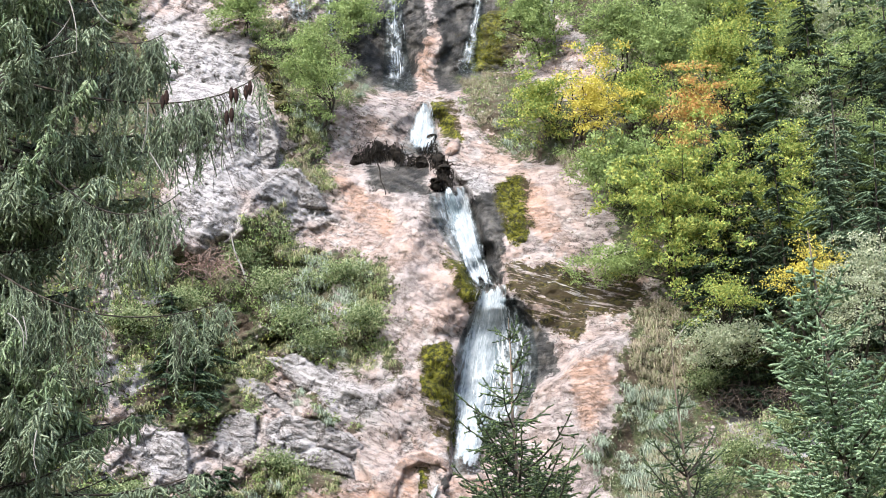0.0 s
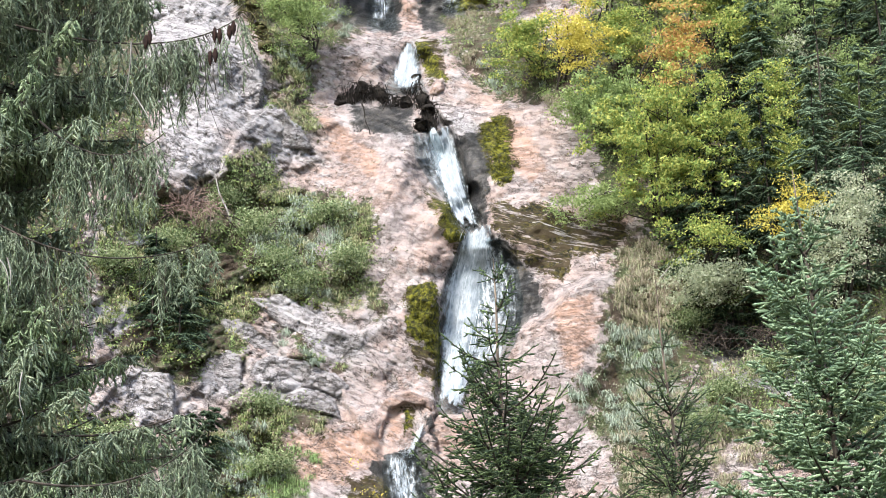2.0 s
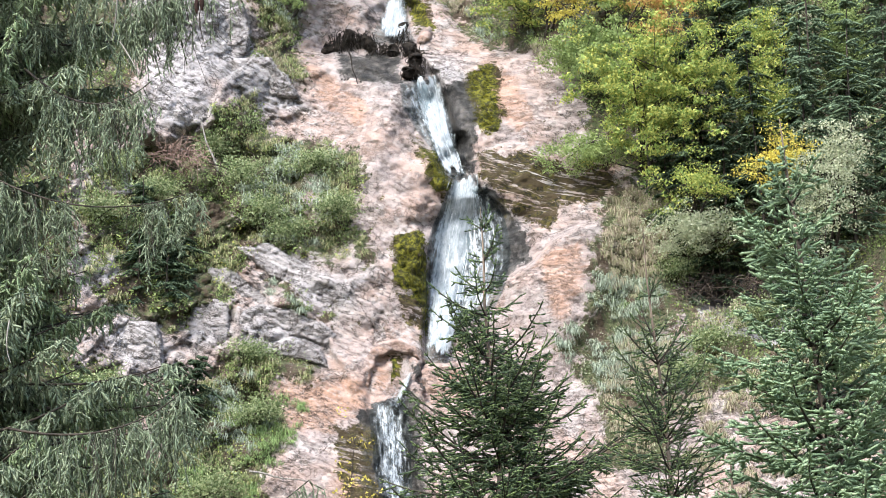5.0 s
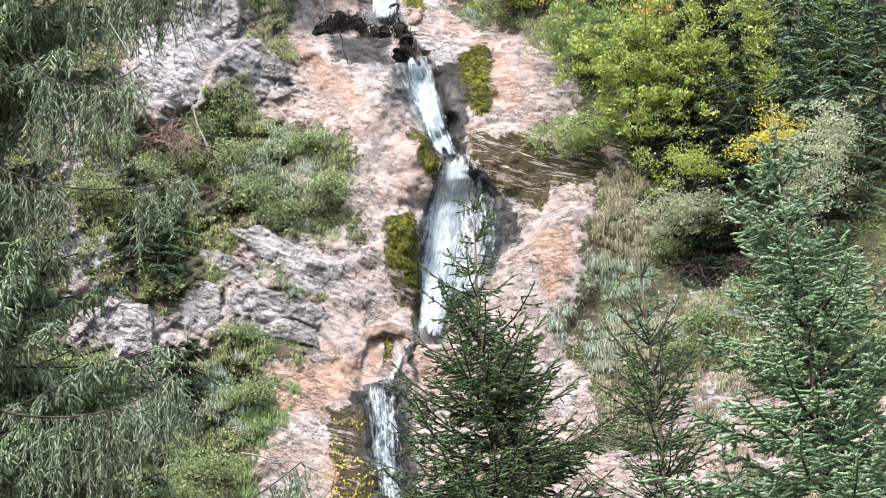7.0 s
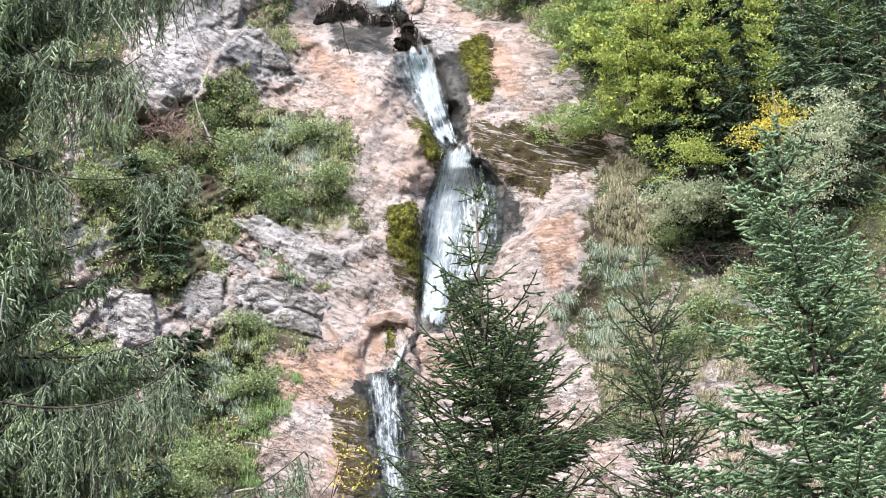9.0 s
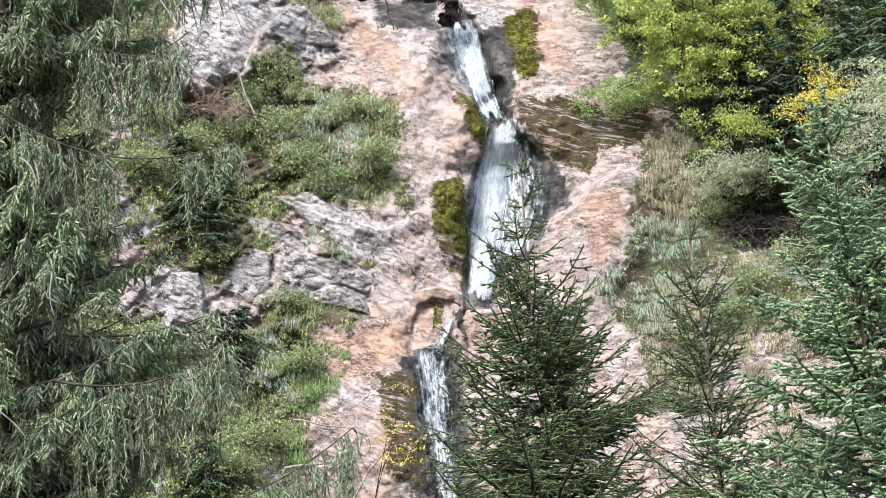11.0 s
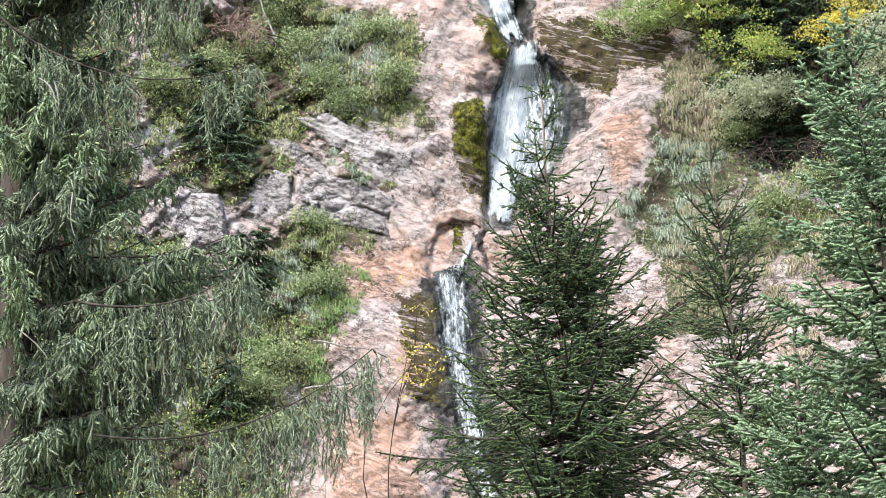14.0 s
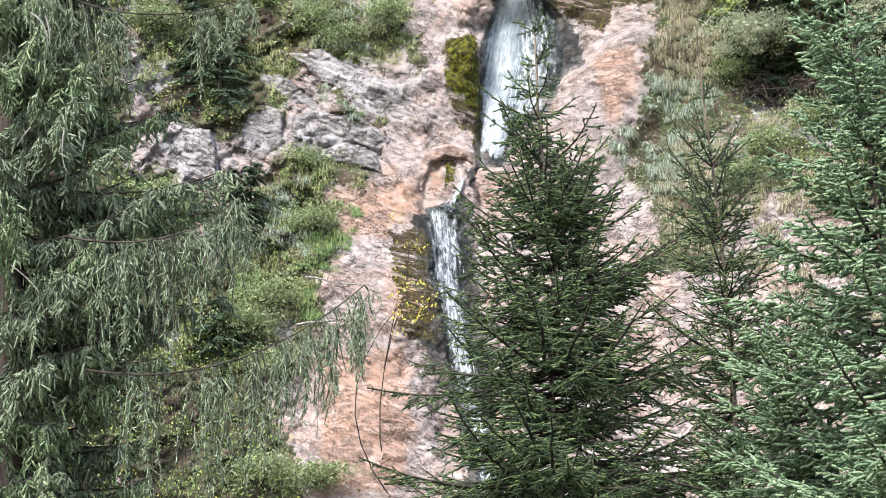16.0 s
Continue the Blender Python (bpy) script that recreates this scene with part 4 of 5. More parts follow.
def spruce(label, place, height, radius, seed, fuzz=0.5, needles=None, lean=(0, 0), whorl=0.45, each=6, bare=0.0, leader=0.5, spacing=0.09, ratio=0.30, per_metre=18, needle=0.033, wide=0.015, hang=0.08, low=2, high=44, group="", category="spruce", from_z=0.0, twig_most=0.62, fork=0.22, thick=0.07, core=0.0135, first=0.16, curl=20, shape=1.0, lower=4, crest=0.05):
    """A spruce with whorls of branches, the lower ones level or drooping, the upper ones steep."""
    rng = np.random.default_rng(seed)
    needles = needles or FIR_NEEDLES
    tree = thing("spruce_tree", place, label, category, group)
    line = trunk_line(height, lean, seed=seed)
    at_z = lambda z: np.array([np.interp(z, line[:, 2], line[:, i]) for i in range(3)])
    soup("trunk", *tube(line, np.interp(line[:, 2], [0, height - leader, height], [thick, 0.012 + 0.1 * thick, 0.006]), 8), PALE_BARK, tree, smooth=True)
    top = np.array([[at_z(height - leader * 0.9), at_z(height)]])
    soup("leader_needles", *brush(top, per_metre * 0.7, needle * 0.8, wide, rng), needles, tree)
    z, spin = height - leader, rng.random() * 360
    while z > from_z:
        f = (height - z) / height
        reach = (radius * f**shape + crest * min(1.0, f / 0.04)) * (0.85 + 0.3 * rng.random())
        for k in range(each - 1 + (1 if f > 0.15 else 0) + (2 if f > 0.22 else 0) + (lower if f > 0.3 else 0)):
            l = max(first, reach * (0.45 + 0.75 * rng.random()))
            up = high + (low - high) * min(1, f * 1.5) + rng.normal(0, 11)
            line_b, segs = bough(rng, at_z(z + rng.normal(0, 0.04)), spin + k * 360 / (each + 1) + rng.normal(0, 20), l, up, up + curl, hang, spacing, ratio, twig_most, fork)
            add_branch(tree, rng, line_b, segs, 0.008 + 0.011 * l, BARK, needles, per_metre, needle, wide, core, fuzz=fuzz)
        if bare < rng.random() and f > 0.2:
            l = reach * 0.55
            line_b, segs = bough(rng, at_z(z + whorl * 0.5), rng.random() * 360, l, 20, 25, hang, spacing, ratio, twig_most, fork)
            add_branch(tree, rng, line_b, segs, 0.012, BARK, needles, per_metre, needle, wide, core, fuzz=fuzz)
        spin += 37
        z -= whorl * (0.85 + 0.3 * rng.random()) * (1.0 + 0.45 * step(f, 0.3, 0.05))
    return tree


def near_spruce(label, tip, passes, distance, radius, seed, **more):
    """A spruce of the foreground that stands on the ground and reaches the tip; passes: where its trunk goes lower down."""
    tall = height_of(tip, distance)
    slant = (tip[0] - passes[0]) / (tip[1] - passes[1])
    x = tip[0] / REF * distance - slant * tall
    return spruce(label, (x, distance, 0), tall, radius, seed, lean=(slant, 0), from_z=1.0, **more)


near_spruce("dark green young spruce with an upright bare tip and open branches", (1.7, 31.11), (1.98, 4.27), 36, 4.25, 3, shape=0.95, leader=0.45, first=0.28, each=6, whorl=0.38, ratio=0.42, per_metre=30, wide=0.019, needle=0.050, spacing=0.185, core=0.018, fork=0.36, high=42, low=-10, hang=0.30, curl=30, lower=6, crest=0.28)
near_spruce("thin young spruce with a long bare leader and forked top", (11.1, 29.53), (11.42, 3.92), 34, 2.9, 5, shape=0.9, leader=1.25, each=5, whorl=0.46, first=0.5, ratio=0.40, per_metre=24, wide=0.018, needle=0.046, spacing=0.165, core=0.014, fork=0.36, high=50, low=6, hang=0.14, curl=26)
near_spruce("bushy fresh green young spruce with thick needled twigs", (19.44, 35.75), (20.64, 13.12), 27, 3.45, 8, shape=0.75, needles=BLUE_NEEDLES, leader=0.75, needle=0.046, wide=0.017, per_metre=38, core=0.024, spacing=0.15, thick=0.08, each=5, whorl=0.42, ratio=0.44, twig_most=0.42, fork=0.22, hang=0.16, high=50, low=4, curl=16)
near_spruce("small fresh green spruce in front of the taller one", (14.82, 16.86), (15.05, 3.18), 29, 2.7, 12, shape=0.85, needles=BLUE_NEEDLES, leader=0.5, needle=0.046, wide=0.017, per_metre=36, core=0.024, spacing=0.16, each=5, whorl=0.42, ratio=0.44, twig_most=0.42, fork=0.22, high=48, curl=18)


def curtain(rng, line, count, reach, aside=0.3):
    """Strands that hang from a bough, each with short side twigs. Returns segments."""
    n = len(line) - 1
    knots = rng.random(max(4, count // 7)) * 0.9 + 0.08
    f = np.clip(np.sort(knots[rng.integers(len(knots), size=count)] + rng.normal(0, 0.03, count)), 0.05, 1.0)
    i = np.minimum((f * n).astype(int), n - 1)
    p = line[i] + (line[i + 1] - line[i]) * (f * n - i)[:, None]
    way = line[-1] - line[0]
    side = np.cross(way, (0, 0, 1.0))
    side /= np.linalg.norm(side) + 1e-9
    drop = (reach * rng.uniform(0.35, 1.25, count) * (1.08 - 0.45 * f))[:, None]
    o = side * rng.normal(0, aside, count)[:, None] + way * (0.1 / np.linalg.norm(way))
    q0 = p + o * 0.35 + np.array([0, 0, -0.15]) * drop
    q1 = q0 + o * 0.2 + rng.normal(0, 0.06, (count, 3)) + np.array([0, 0, -0.45]) * drop
    q2 = q1 + rng.normal(0, 0.07, (count, 3)) + np.array([0, 0, -0.4]) * drop
    segs = [np.stack([p, q0], 1), np.stack([q0, q1], 1), np.stack([q1, q2], 1), np.stack([line[n // 2 : -1], line[n // 2 + 1 :]], 1)]
    # short twigs in pairs down each strand
    each = np.maximum(4, (drop[:, 0] / 0.06).astype(int))
    k = np.repeat(np.arange(count), each)
    rank = np.arange(len(k)) - np.repeat(np.cumsum(each) - each, each)
    g = ((rank + rng.random(len(k))) / each[k])[:, None]
    r = np.where(g < 0.5, q0[k] + (q1 - q0)[k] * 2 * g, q1[k] + (q2 - q1)[k] * (2 * g - 1))
    face = rng.random(count) * np.pi
    across = np.stack([np.cos(face), np.sin(face), 0 * face], -1)[k] * np.where(rank % 2, 1, -1)[:, None]
    v = across * 0.5 + rng.normal(size=(len(k), 3)) * 0.34 + (0, 0, -0.85)
    fingers = np.stack([r, r + v * (rng.uniform(0.05, 0.13, len(k)) * (1.15 - 0.6 * g[:, 0]))[:, None]], 1)
    return np.concatenate(segs), fingers


def hung_branch(tree, rng, line, count, reach, aside=0.3, thick=0.013):
    strands, fingers = curtain(rng, line, count, reach, aside)
    wood = soup("branch", *joined([tube(line, np.linspace(thick, 0.005, len(line)), 5), rods(curtain(rng, line, count // 4, reach * 1.2, aside)[0], 0.0032)]), BARK, tree)
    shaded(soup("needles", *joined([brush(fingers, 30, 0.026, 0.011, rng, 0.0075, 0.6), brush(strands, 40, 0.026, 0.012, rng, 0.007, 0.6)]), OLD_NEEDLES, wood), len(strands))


def sprays(rng, line, per_metre, reach):
    """Side twigs that leave a bough on both sides and hang, set with short blunt shoots. Returns the twigs and the shoots."""
    n = len(line) - 1
    length = np.linalg.norm(np.diff(line, axis=0), axis=1).sum()
    count = int(per_metre * length) + 4
    f = np.sort(rng.random(count)) * 0.88 + 0.12
    i = np.minimum((f * n).astype(int), n - 1)
    p = line[i] + (line[i + 1] - line[i]) * (f * n - i)[:, None]
    way = line[i + 1] - line[i]
    way /= np.linalg.norm(way, axis=1, keepdims=True)
    side = np.cross(way, (0, 0, 1.0)) * np.where(rng.random(count) < 0.5, 1, -1)[:, None]
    l = (reach * rng.uniform(0.3, 1.2, count) * (1.1 - 0.55 * f))[:, None]
    o = 0.55 * side + 0.6 * way + rng.normal(0, 0.2, (count, 3))
    q1 = p + l * (0.42 * o + (0, 0, -0.12))
    q2 = q1 + l * (0.16 * o + (0, 0, -0.45)) + rng.normal(0, 0.02, (count, 3))
    twigs = np.concatenate([np.stack([p, q1], 1), np.stack([q1, q2], 1)])
    each = np.maximum(4, (l[:, 0] / 0.042).astype(int))
    k = np.repeat(np.arange(count), each)
    rank = np.arange(len(k)) - np.repeat(np.cumsum(each) - each, each)
    g = ((rank + rng.random(len(k))) / each[k])[:, None]
    r = np.where(g < 0.5, p[k] + (q1 - p)[k] * 2 * g, q1[k] + (q2 - q1)[k] * (2 * g - 1))
    across = np.cross(q2 - p, rng.normal(0, 1, (count, 3)))
    across /= np.linalg.norm(across, axis=1, keepdims=True) + 1e-9
    v = across[k] * np.where(rank % 2, 0.55, -0.55)[:, None] + 0.35 * o[k] + rng.normal(0, 0.14, (len(k), 3)) + (0, 0, -0.75)
    shoots = np.stack([r, r + v * rng.uniform(0.06, 0.15, len(k))[:, None]], 1)
    return twigs, shoots


def old_bough(tree, rng, line, reach, foliage):
    twigs, shoots = sprays(rng, line, 22, reach)
    wood = soup("branch", *joined([tube(line, np.linspace(0.022, 0.006, len(line)), 5), rods(curtain(rng, line, 7, reach * 0.9, 0.3)[0], 0.0032)]), BARK, tree)
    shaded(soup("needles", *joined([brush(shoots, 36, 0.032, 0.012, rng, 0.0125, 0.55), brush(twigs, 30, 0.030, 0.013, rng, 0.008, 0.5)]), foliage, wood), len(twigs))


def old_spruce():
    """The old spruce by the path: long boughs that sag and turn up, hung with drooping sprays of twigs."""
    rng = np.random.default_rng(21)
    d = 20.0
    x, y, _ = from_eye((-28.6, 20), d)
    tree = thing("spruce_tree", (x, y, 0), "large old spruce with sagging boughs and hanging grey-green twigs", "spruce")
    line = trunk_line(14.0, (0, 0), 16, 4)
    soup("trunk", *tube(line, np.linspace(0.26, 0.06, len(line)), 12), BARK, tree, smooth=True)
    z = 12.6
    while z > 1.6:
        most = np.interp(z - 0.5, (2.5, 3.9, 4.3, 4.8, 5.25, 5.85, 6.5, 7.25, 7.75, 8.05, 8.3, 9.3, 10.0, 10.9, 12), (1.25, 1.3, 1.7, 2.15, 2.1, 1.6, 1.0, 0.8, 0.75, 0.95, 1.5, 1.8, 1.75, 1.4, 1.4))
        for k in range(4):
            turn = rng.uniform(-85, 30)
            l = 1.22 * (most + 0.12) * rng.uniform(0.5, 1.0) + 0.25 * (turn < -50)
            up = rng.uniform(-32, -6)
            line_b, _ = bough(rng, np.array([0, 0, z + rng.normal(0, 0.1)]), turn, l, up, up + 34, 0.5, 9.0, 0.2)
            old_bough(tree, rng, line_b, 0.48, FRESH_NEEDLES if rng.random() < 0.45 else OLD_NEEDLES)
        z -= 0.235
    # long single boughs that stand clear of the crown
    for (a0, b0), (a1, b1), (a2, b2), near, twig in LONG_BOUGHS:
        t = np.linspace(0, 1, 14)[:, None]
        p0, p1, p2 = (np.array(from_eye(p, d - near)) - (x, y, 0) for p in ((a0, b0), (a1, b1), (a2, b2)))
        line_b = (1 - t) ** 2 * p0 + 2 * t * (1 - t) * p1 + t * t * p2
        hung_branch(tree, rng, line_b, 120, twig, 0.16, 0.014)
    # bare dead twigs
    for (a0, b0), (a1, b1), (a2, b2) in DEAD_TWIGS:
        t = np.linspace(0, 1, 9)[:, None]
        p0, p1, p2 = (np.array(from_eye(p, d - 2.2)) - (x, y, 0) for p in ((a0, b0), (a1, b1), (a2, b2)))
        soup("dead_twig", *tube((1 - t) ** 2 * p0 + 2 * t * (1 - t) * p1 + t * t * p2, np.linspace(0.008, 0.003, 9), 5), DEAD_WOOD, tree, "bare pale dead twig")
    # cones in front of the clear bough, placed to fit the camera's view
    for a0, b0 in CONES:
        px, py, pz = np.array(from_eye((a0, b0), d - 1.5)) - (x, y, 0)
        zz = np.linspace(0.06, -0.10, 9)
        rr = 0.024 * np.sin(np.linspace(0.35, 3.0, 9)) * (1 + 0.25 * (np.arange(9) % 2))
        soup("cone", *tube(np.stack([px + 0 * zz, py + 0 * zz, pz + zz], -1), rr, 9), CONE, tree, "brown hanging cone")
    return tree


# start, middle and end of each clear bough, metres nearer than the trunk, length of its hanging twigs
LONG_BOUGHS = [
    ((-27.58, 46.89), (-17.03, 43.28), (-12.85, 46.56), 1.0, 0.95),
    ((-29.78, 36.32), (-22.65, 29.98), (-14.75, 32.59), 1.2, 0.75),
    ((-24.14, 11.64), (-15.65, 9.89), (-8.42, 15.76), 1.4, 1.1),
    ((-25.06, 19.17), (-18.36, 17.6), (-14.79, 21.64), 1.6, 0.9),
    ((-26.4, 51.28), (-20.83, 47.75), (-18.48, 49.51), 1.0, 0.8),
    ((-24.64, 40.34), (-20.54, 36.36), (-17.3, 39.39), 1.3, 0.8),
]
DEAD_TWIGS = [
    ((-24.44, 52.33), (-23.63, 50.44), (-23.74, 48.52)), ((-23.74, 48.52), (-24.58, 48.25), (-25.53, 48.14)), ((-22.99, 52.09), (-22.26, 50.39), (-21.4, 50.17)),
    ((-23.99, 51.19), (-24.63, 49.73), (-25.46, 49.09)), ((-19.35, 45.15), (-19.31, 43.35), (-19.68, 41.94)), ((-19.18, 41.92), (-18.49, 40.84), (-17.97, 39.76)),
    ((-26.3, 32.11), (-25.94, 31.08), (-26.07, 30.42)), ((-27.17, 32.3), (-26.03, 31.73), (-26.19, 30.06)), ((-25.22, 25.36), (-25.54, 23.73), (-25.06, 22.89)),
    ((-28.26, 17.69), (-26.99, 16.68), (-26.67, 16.02)), ((-27.12, 25.6), (-27.61, 25.13), (-27.93, 24.49)),
]
CONES = [(-14.39, 45.53), (-14.09, 45.44), (-13.51, 45.64), (-13.28, 45.92), (-14.65, 44.06), (-14.35, 44.23), (-18.48, 45.21), (-18.25, 45.49)]
old_spruce()

# ---- broadleaved trees and bushes ----
def broadleaf(name, label, category, foot, crown, size, foliage, seed, stems=3, clumps=90, each=55, leaf=0.12, out=1.5, deep=0.7, spread=0.25, group="", wood=None, girth=1.0):
    """A tree or bush rooted on the slope: stems, limbs that reach into the crown, and leaf clumps at their ends."""
    rng = np.random.default_rng(seed)
    root = on_slope(*[np.array([v]) for v in foot])[0]
    d = root[1] - out
    mid = np.array(from_eye(crown, d)) - root
    half = np.array([size[0] * d / REF / 2, size[0] * d / REF / 2 * deep, size[1] * d / REF / 2])
    tree = thing(name, root, label, category, group)
    clumps = int(1.5 * clumps)
    way = rng.normal(size=(clumps, 3))
    way /= np.linalg.norm(way, axis=1, keepdims=True)
    ends = mid + way * (rng.random(clumps) ** 0.6)[:, None] * half * (0.55 + 0.95 * rng.random(clumps))[:, None]
    wood = wood or BARK
    tops = []
    for k in range(stems):
        top = mid + rng.normal(size=3) * half * 0.35
        t = np.linspace(0, 1, 8)[:, None]
        bend = np.array([rng.normal(0, 0.25), rng.normal(0, 0.2), 0.45]) * np.linalg.norm(mid)
        foot_at = rng.normal(0, 0.12, 3) * (1, 1, 0) - (0, -0.2, 0.3)
        line = (1 - t) ** 2 * foot_at + 2 * t * (1 - t) * bend + t * t * top
        r = girth * (0.018 * np.linalg.norm(mid) + 0.02)
        soup("trunk", *tube(line, np.linspace(r, r * 0.3, 8), 6), wood, tree, smooth=True)
        tops.append(line)
    for e in ends[::7]:
        line = tops[rng.integers(len(tops))]
        p = line[rng.integers(3, 8)]
        t = np.linspace(0, 1, 4)[:, None]
        soup("limb", *tube(p + (e - p) * t + np.array([0, 0, 0.15]) * np.linalg.norm(e - p) * t * (1 - t), np.linspace(0.03, 0.008, 4), 4), wood, tree)
    soup("crown", *leaves(ends, int(each * 1.5), spread, leaf * 0.72, rng, 0.45), foliage, tree)
    return tree


def far_spruce(seed, height, radius, foliage, thin=1.0):
    """A spruce of the far slope: drooping tiers of needled branches round a slim trunk."""
    rng = np.random.default_rng(seed)
    tree = thing("spruce_tree", (0, 0, 0), "tall dark green spruce on the wooded slope", "spruce", "spruces of the wooded slope")
    line = trunk_line(height, (0, 0), seed=seed)
    soup("trunk", *tube(line, np.linspace(0.11, 0.02, len(line)), 6), BARK, tree)
    segs = []
    z = height - 0.3
    while z > 0.03 * height:
        f = (height - z) / height
        for k in range(6):
            if rng.random() > thin:
                continue
            l = radius * (0.12 + 0.88 * f ** 0.8) * rng.uniform(0.4, 1.3)
            turn = rng.random() * 2 * np.pi
            o = np.array([math.cos(turn), math.sin(turn), 0])
            start = np.array([0, 0, z + rng.normal(0, 0.15)])
            mid = start + o * l * 0.55 + (0, 0, 0.12 * l - 0.22 * f * l + rng.normal(0, 0.1))
            end = start + o * l + (0, 0, -0.05 * l - 0.35 * f * l)
            segs += [(start, mid), (mid, end)]
            side = np.cross(o, (0, 0, 1.0))
            for g in np.arange(0.25, 1.0, 0.24):
                p = start + (mid - start) * g / 0.55 if g < 0.55 else mid + (end - mid) * (g - 0.55) / 0.45
                for sign in (-1, 1):
                    segs.append((p, p + (o * 0.5 + sign * side * 0.7 + (0, 0, -0.45)) * (0.15 + 0.35 * l * (1 - g)) * rng.uniform(0.7, 1.3)))
        z -= 0.5 * rng.uniform(0.8, 1.2)
    segs = np.array(segs)
    soup("crown", *brush(segs, 8, 0.17, 0.055, rng, 0.065, 0.5), foliage, tree)
    return tree


def build_far_trees():
    rng = np.random.default_rng(77)
    models = [(far_spruce(1, 13.0, 2.6, FAR_NEEDLES), 13.0), (far_spruce(2, 10.0, 2.1, DARK_NEEDLES), 10.0), (far_spruce(3, 4.4, 2.0, DARK_NEEDLES), 4.4), (far_spruce(4, 15.0, 2.7, FAR_NEEDLES, 0.75), 15.0),
              (far_spruce(5, 12.0, 2.3, DARK_NEEDLES, 0.8), 12.0), (far_spruce(6, 14.0, 3.0, FAR_NEEDLES, 0.65), 14.0), (far_spruce(7, 8.5, 2.2, FAR_NEEDLES, 0.9), 8.5)]
    spots = FAR_SPRUCES
    for i, ((a, b), kind) in enumerate(spots):
        x, y, z = on_slope(np.array([a]), np.array([b]))[0]
        copy_thing(models[kind if kind == 2 or i % 2 else (4, 6, 2, 5)[kind]][0], pose(x, y + 0.3, z - 0.5, rng.normal(0, 1.5), rng.normal(0, 1.5), rng.random() * 360))
    for ob, _ in models:
        for o in (*ob.children_recursive, ob):
            bpy.data.objects.remove(o)


FAR_SPRUCES = [
    ((20.98, 31.96), 3), ((18.03, 35.45), 0), ((23.21, 35.28), 0), ((15.91, 37.59), 1), ((19.8, 41.31), 0), ((23.12, 41.55), 3), ((17.3, 43.17), 1), ((16, 48.28), 0),
    ((19.54, 46.33), 3), ((10.63, 48.47), 2), ((25.12, 38.32), 3), ((26.39, 44.65), 0), ((13.33, 28.2), 0), ((15.56, 28.13), 1), ((17.83, 28.72), 0), ((20.32, 27.99), 0),
    ((22.86, 27.91), 3), ((12.22, 30.89), 2), ((13.27, 25.76), 2), ((15, 25.38), 2), ((16.92, 25.64), 2), ((14.56, 32.16), 1), ((17.4, 31.4), 1), ((25.33, 30.48), 0), ((19.63, 35.06), 1), ((11.51, 52.15), 1), ((5.71, 51.61), 2),
    ((15.63, 52.74), 0), ((18.62, 51.89), 3), ((22.06, 52.51), 0), ((24.7, 51.66), 3),
] + [
    ((8.87, 53.74), 0), ((-15.5, 27.44), 2), ((-14.86, 18.67), 2), ((-17.78, 29.16), 2), ((-16.63, 11.03), 2), ((-15.93, 18.26), 2), ((-16.4, 26), 2), ((-18.01, 26.44), 2),
]
build_far_trees()


def tree_at(label, foot, crown, size, foliage, seed, **more):
    return broadleaf("broadleaf_tree", label, "tree", foot, crown, (size[0] * PX, size[1] * PX), foliage, seed, group="broadleaved trees of the slope", **more)


tree_at("small multi-stemmed tree with bright yellow autumn leaves", (5.76, 41.25), (7.08, 44.78), (150, 195), YELLOW_LEAVES, 1, stems=7, clumps=60, each=42, leaf=0.10, out=3.0)
tree_at("pale green young tree beside the dry grass", (4.78, 41.46), (4.07, 44.52), (140, 150), LIME_LEAVES, 2, stems=4, clumps=60, leaf=0.11)
tree_at("broad tree with yellow-green leaves overhanging the rock", (10.9, 32.95), (12.18, 38.06), (320, 270), LIME_LEAVES, 3, stems=4, clumps=210, each=60, out=3.0)
tree_at("small tree with rusty orange and yellow leaves", (11.73, 38.77), (12.74, 43.51), (130, 160), RUST_LEAVES, 4, clumps=60, each=45, leaf=0.11)
tree_at("small tree with sparse yellow-green leaves over a dark hollow", (13.05, 27.88), (14.25, 32.34), (180, 120), LIME_LEAVES, 5, clumps=44, each=34, leaf=0.085, out=3.5)
tree_at("small tree with yellow leaves before dark spruces", (18.74, 28.03), (18.84, 33.38), (150, 110), YELLOW_LEAVES, 6, clumps=40, each=34, leaf=0.08, out=4)
tree_at("thin tree with small pale silvery leaves", (21.22, 27.3), (21.08, 31.28), (150, 230), PALE_LEAVES, 7, clumps=80, each=34, leaf=0.08, out=3.5)
tree_at("low tree with small pale leaves", (14.2, 26.86), (13.4, 29.19), (170, 90), PALE_LEAVES, 8, clumps=50, each=36, leaf=0.08, out=3.5)
tree_at("green tree high on the wooded slope", (9.13, 45.61), (8.97, 49.08), (170, 170), GREEN_LEAVES, 9, clumps=90)
tree_at("green tree high on the wooded slope", (11.45, 45.17), (11.95, 48.06), (150, 150), GREEN_LEAVES, 10, clumps=80)
tree_at("light green tree among spruces", (14.99, 43.25), (15.21, 46.48), (170, 180), LIME_LEAVES, 11, clumps=90, each=45)
tree_at("light green tree among spruces", (17.42, 40.33), (17.71, 44.23), (130, 180), GREEN_LEAVES, 12, clumps=80, each=45)
tree_at("thin lime green sapling among spruces", (17.66, 34.78), (18.11, 38.56), (110, 170), LIME_LEAVES, 13, clumps=34, each=30, leaf=0.10, out=4)
tree_at("green tree at the edge of the upper wall", (4.16, 46.87), (3.77, 49.82), (130, 150), GREEN_LEAVES, 14, clumps=80)
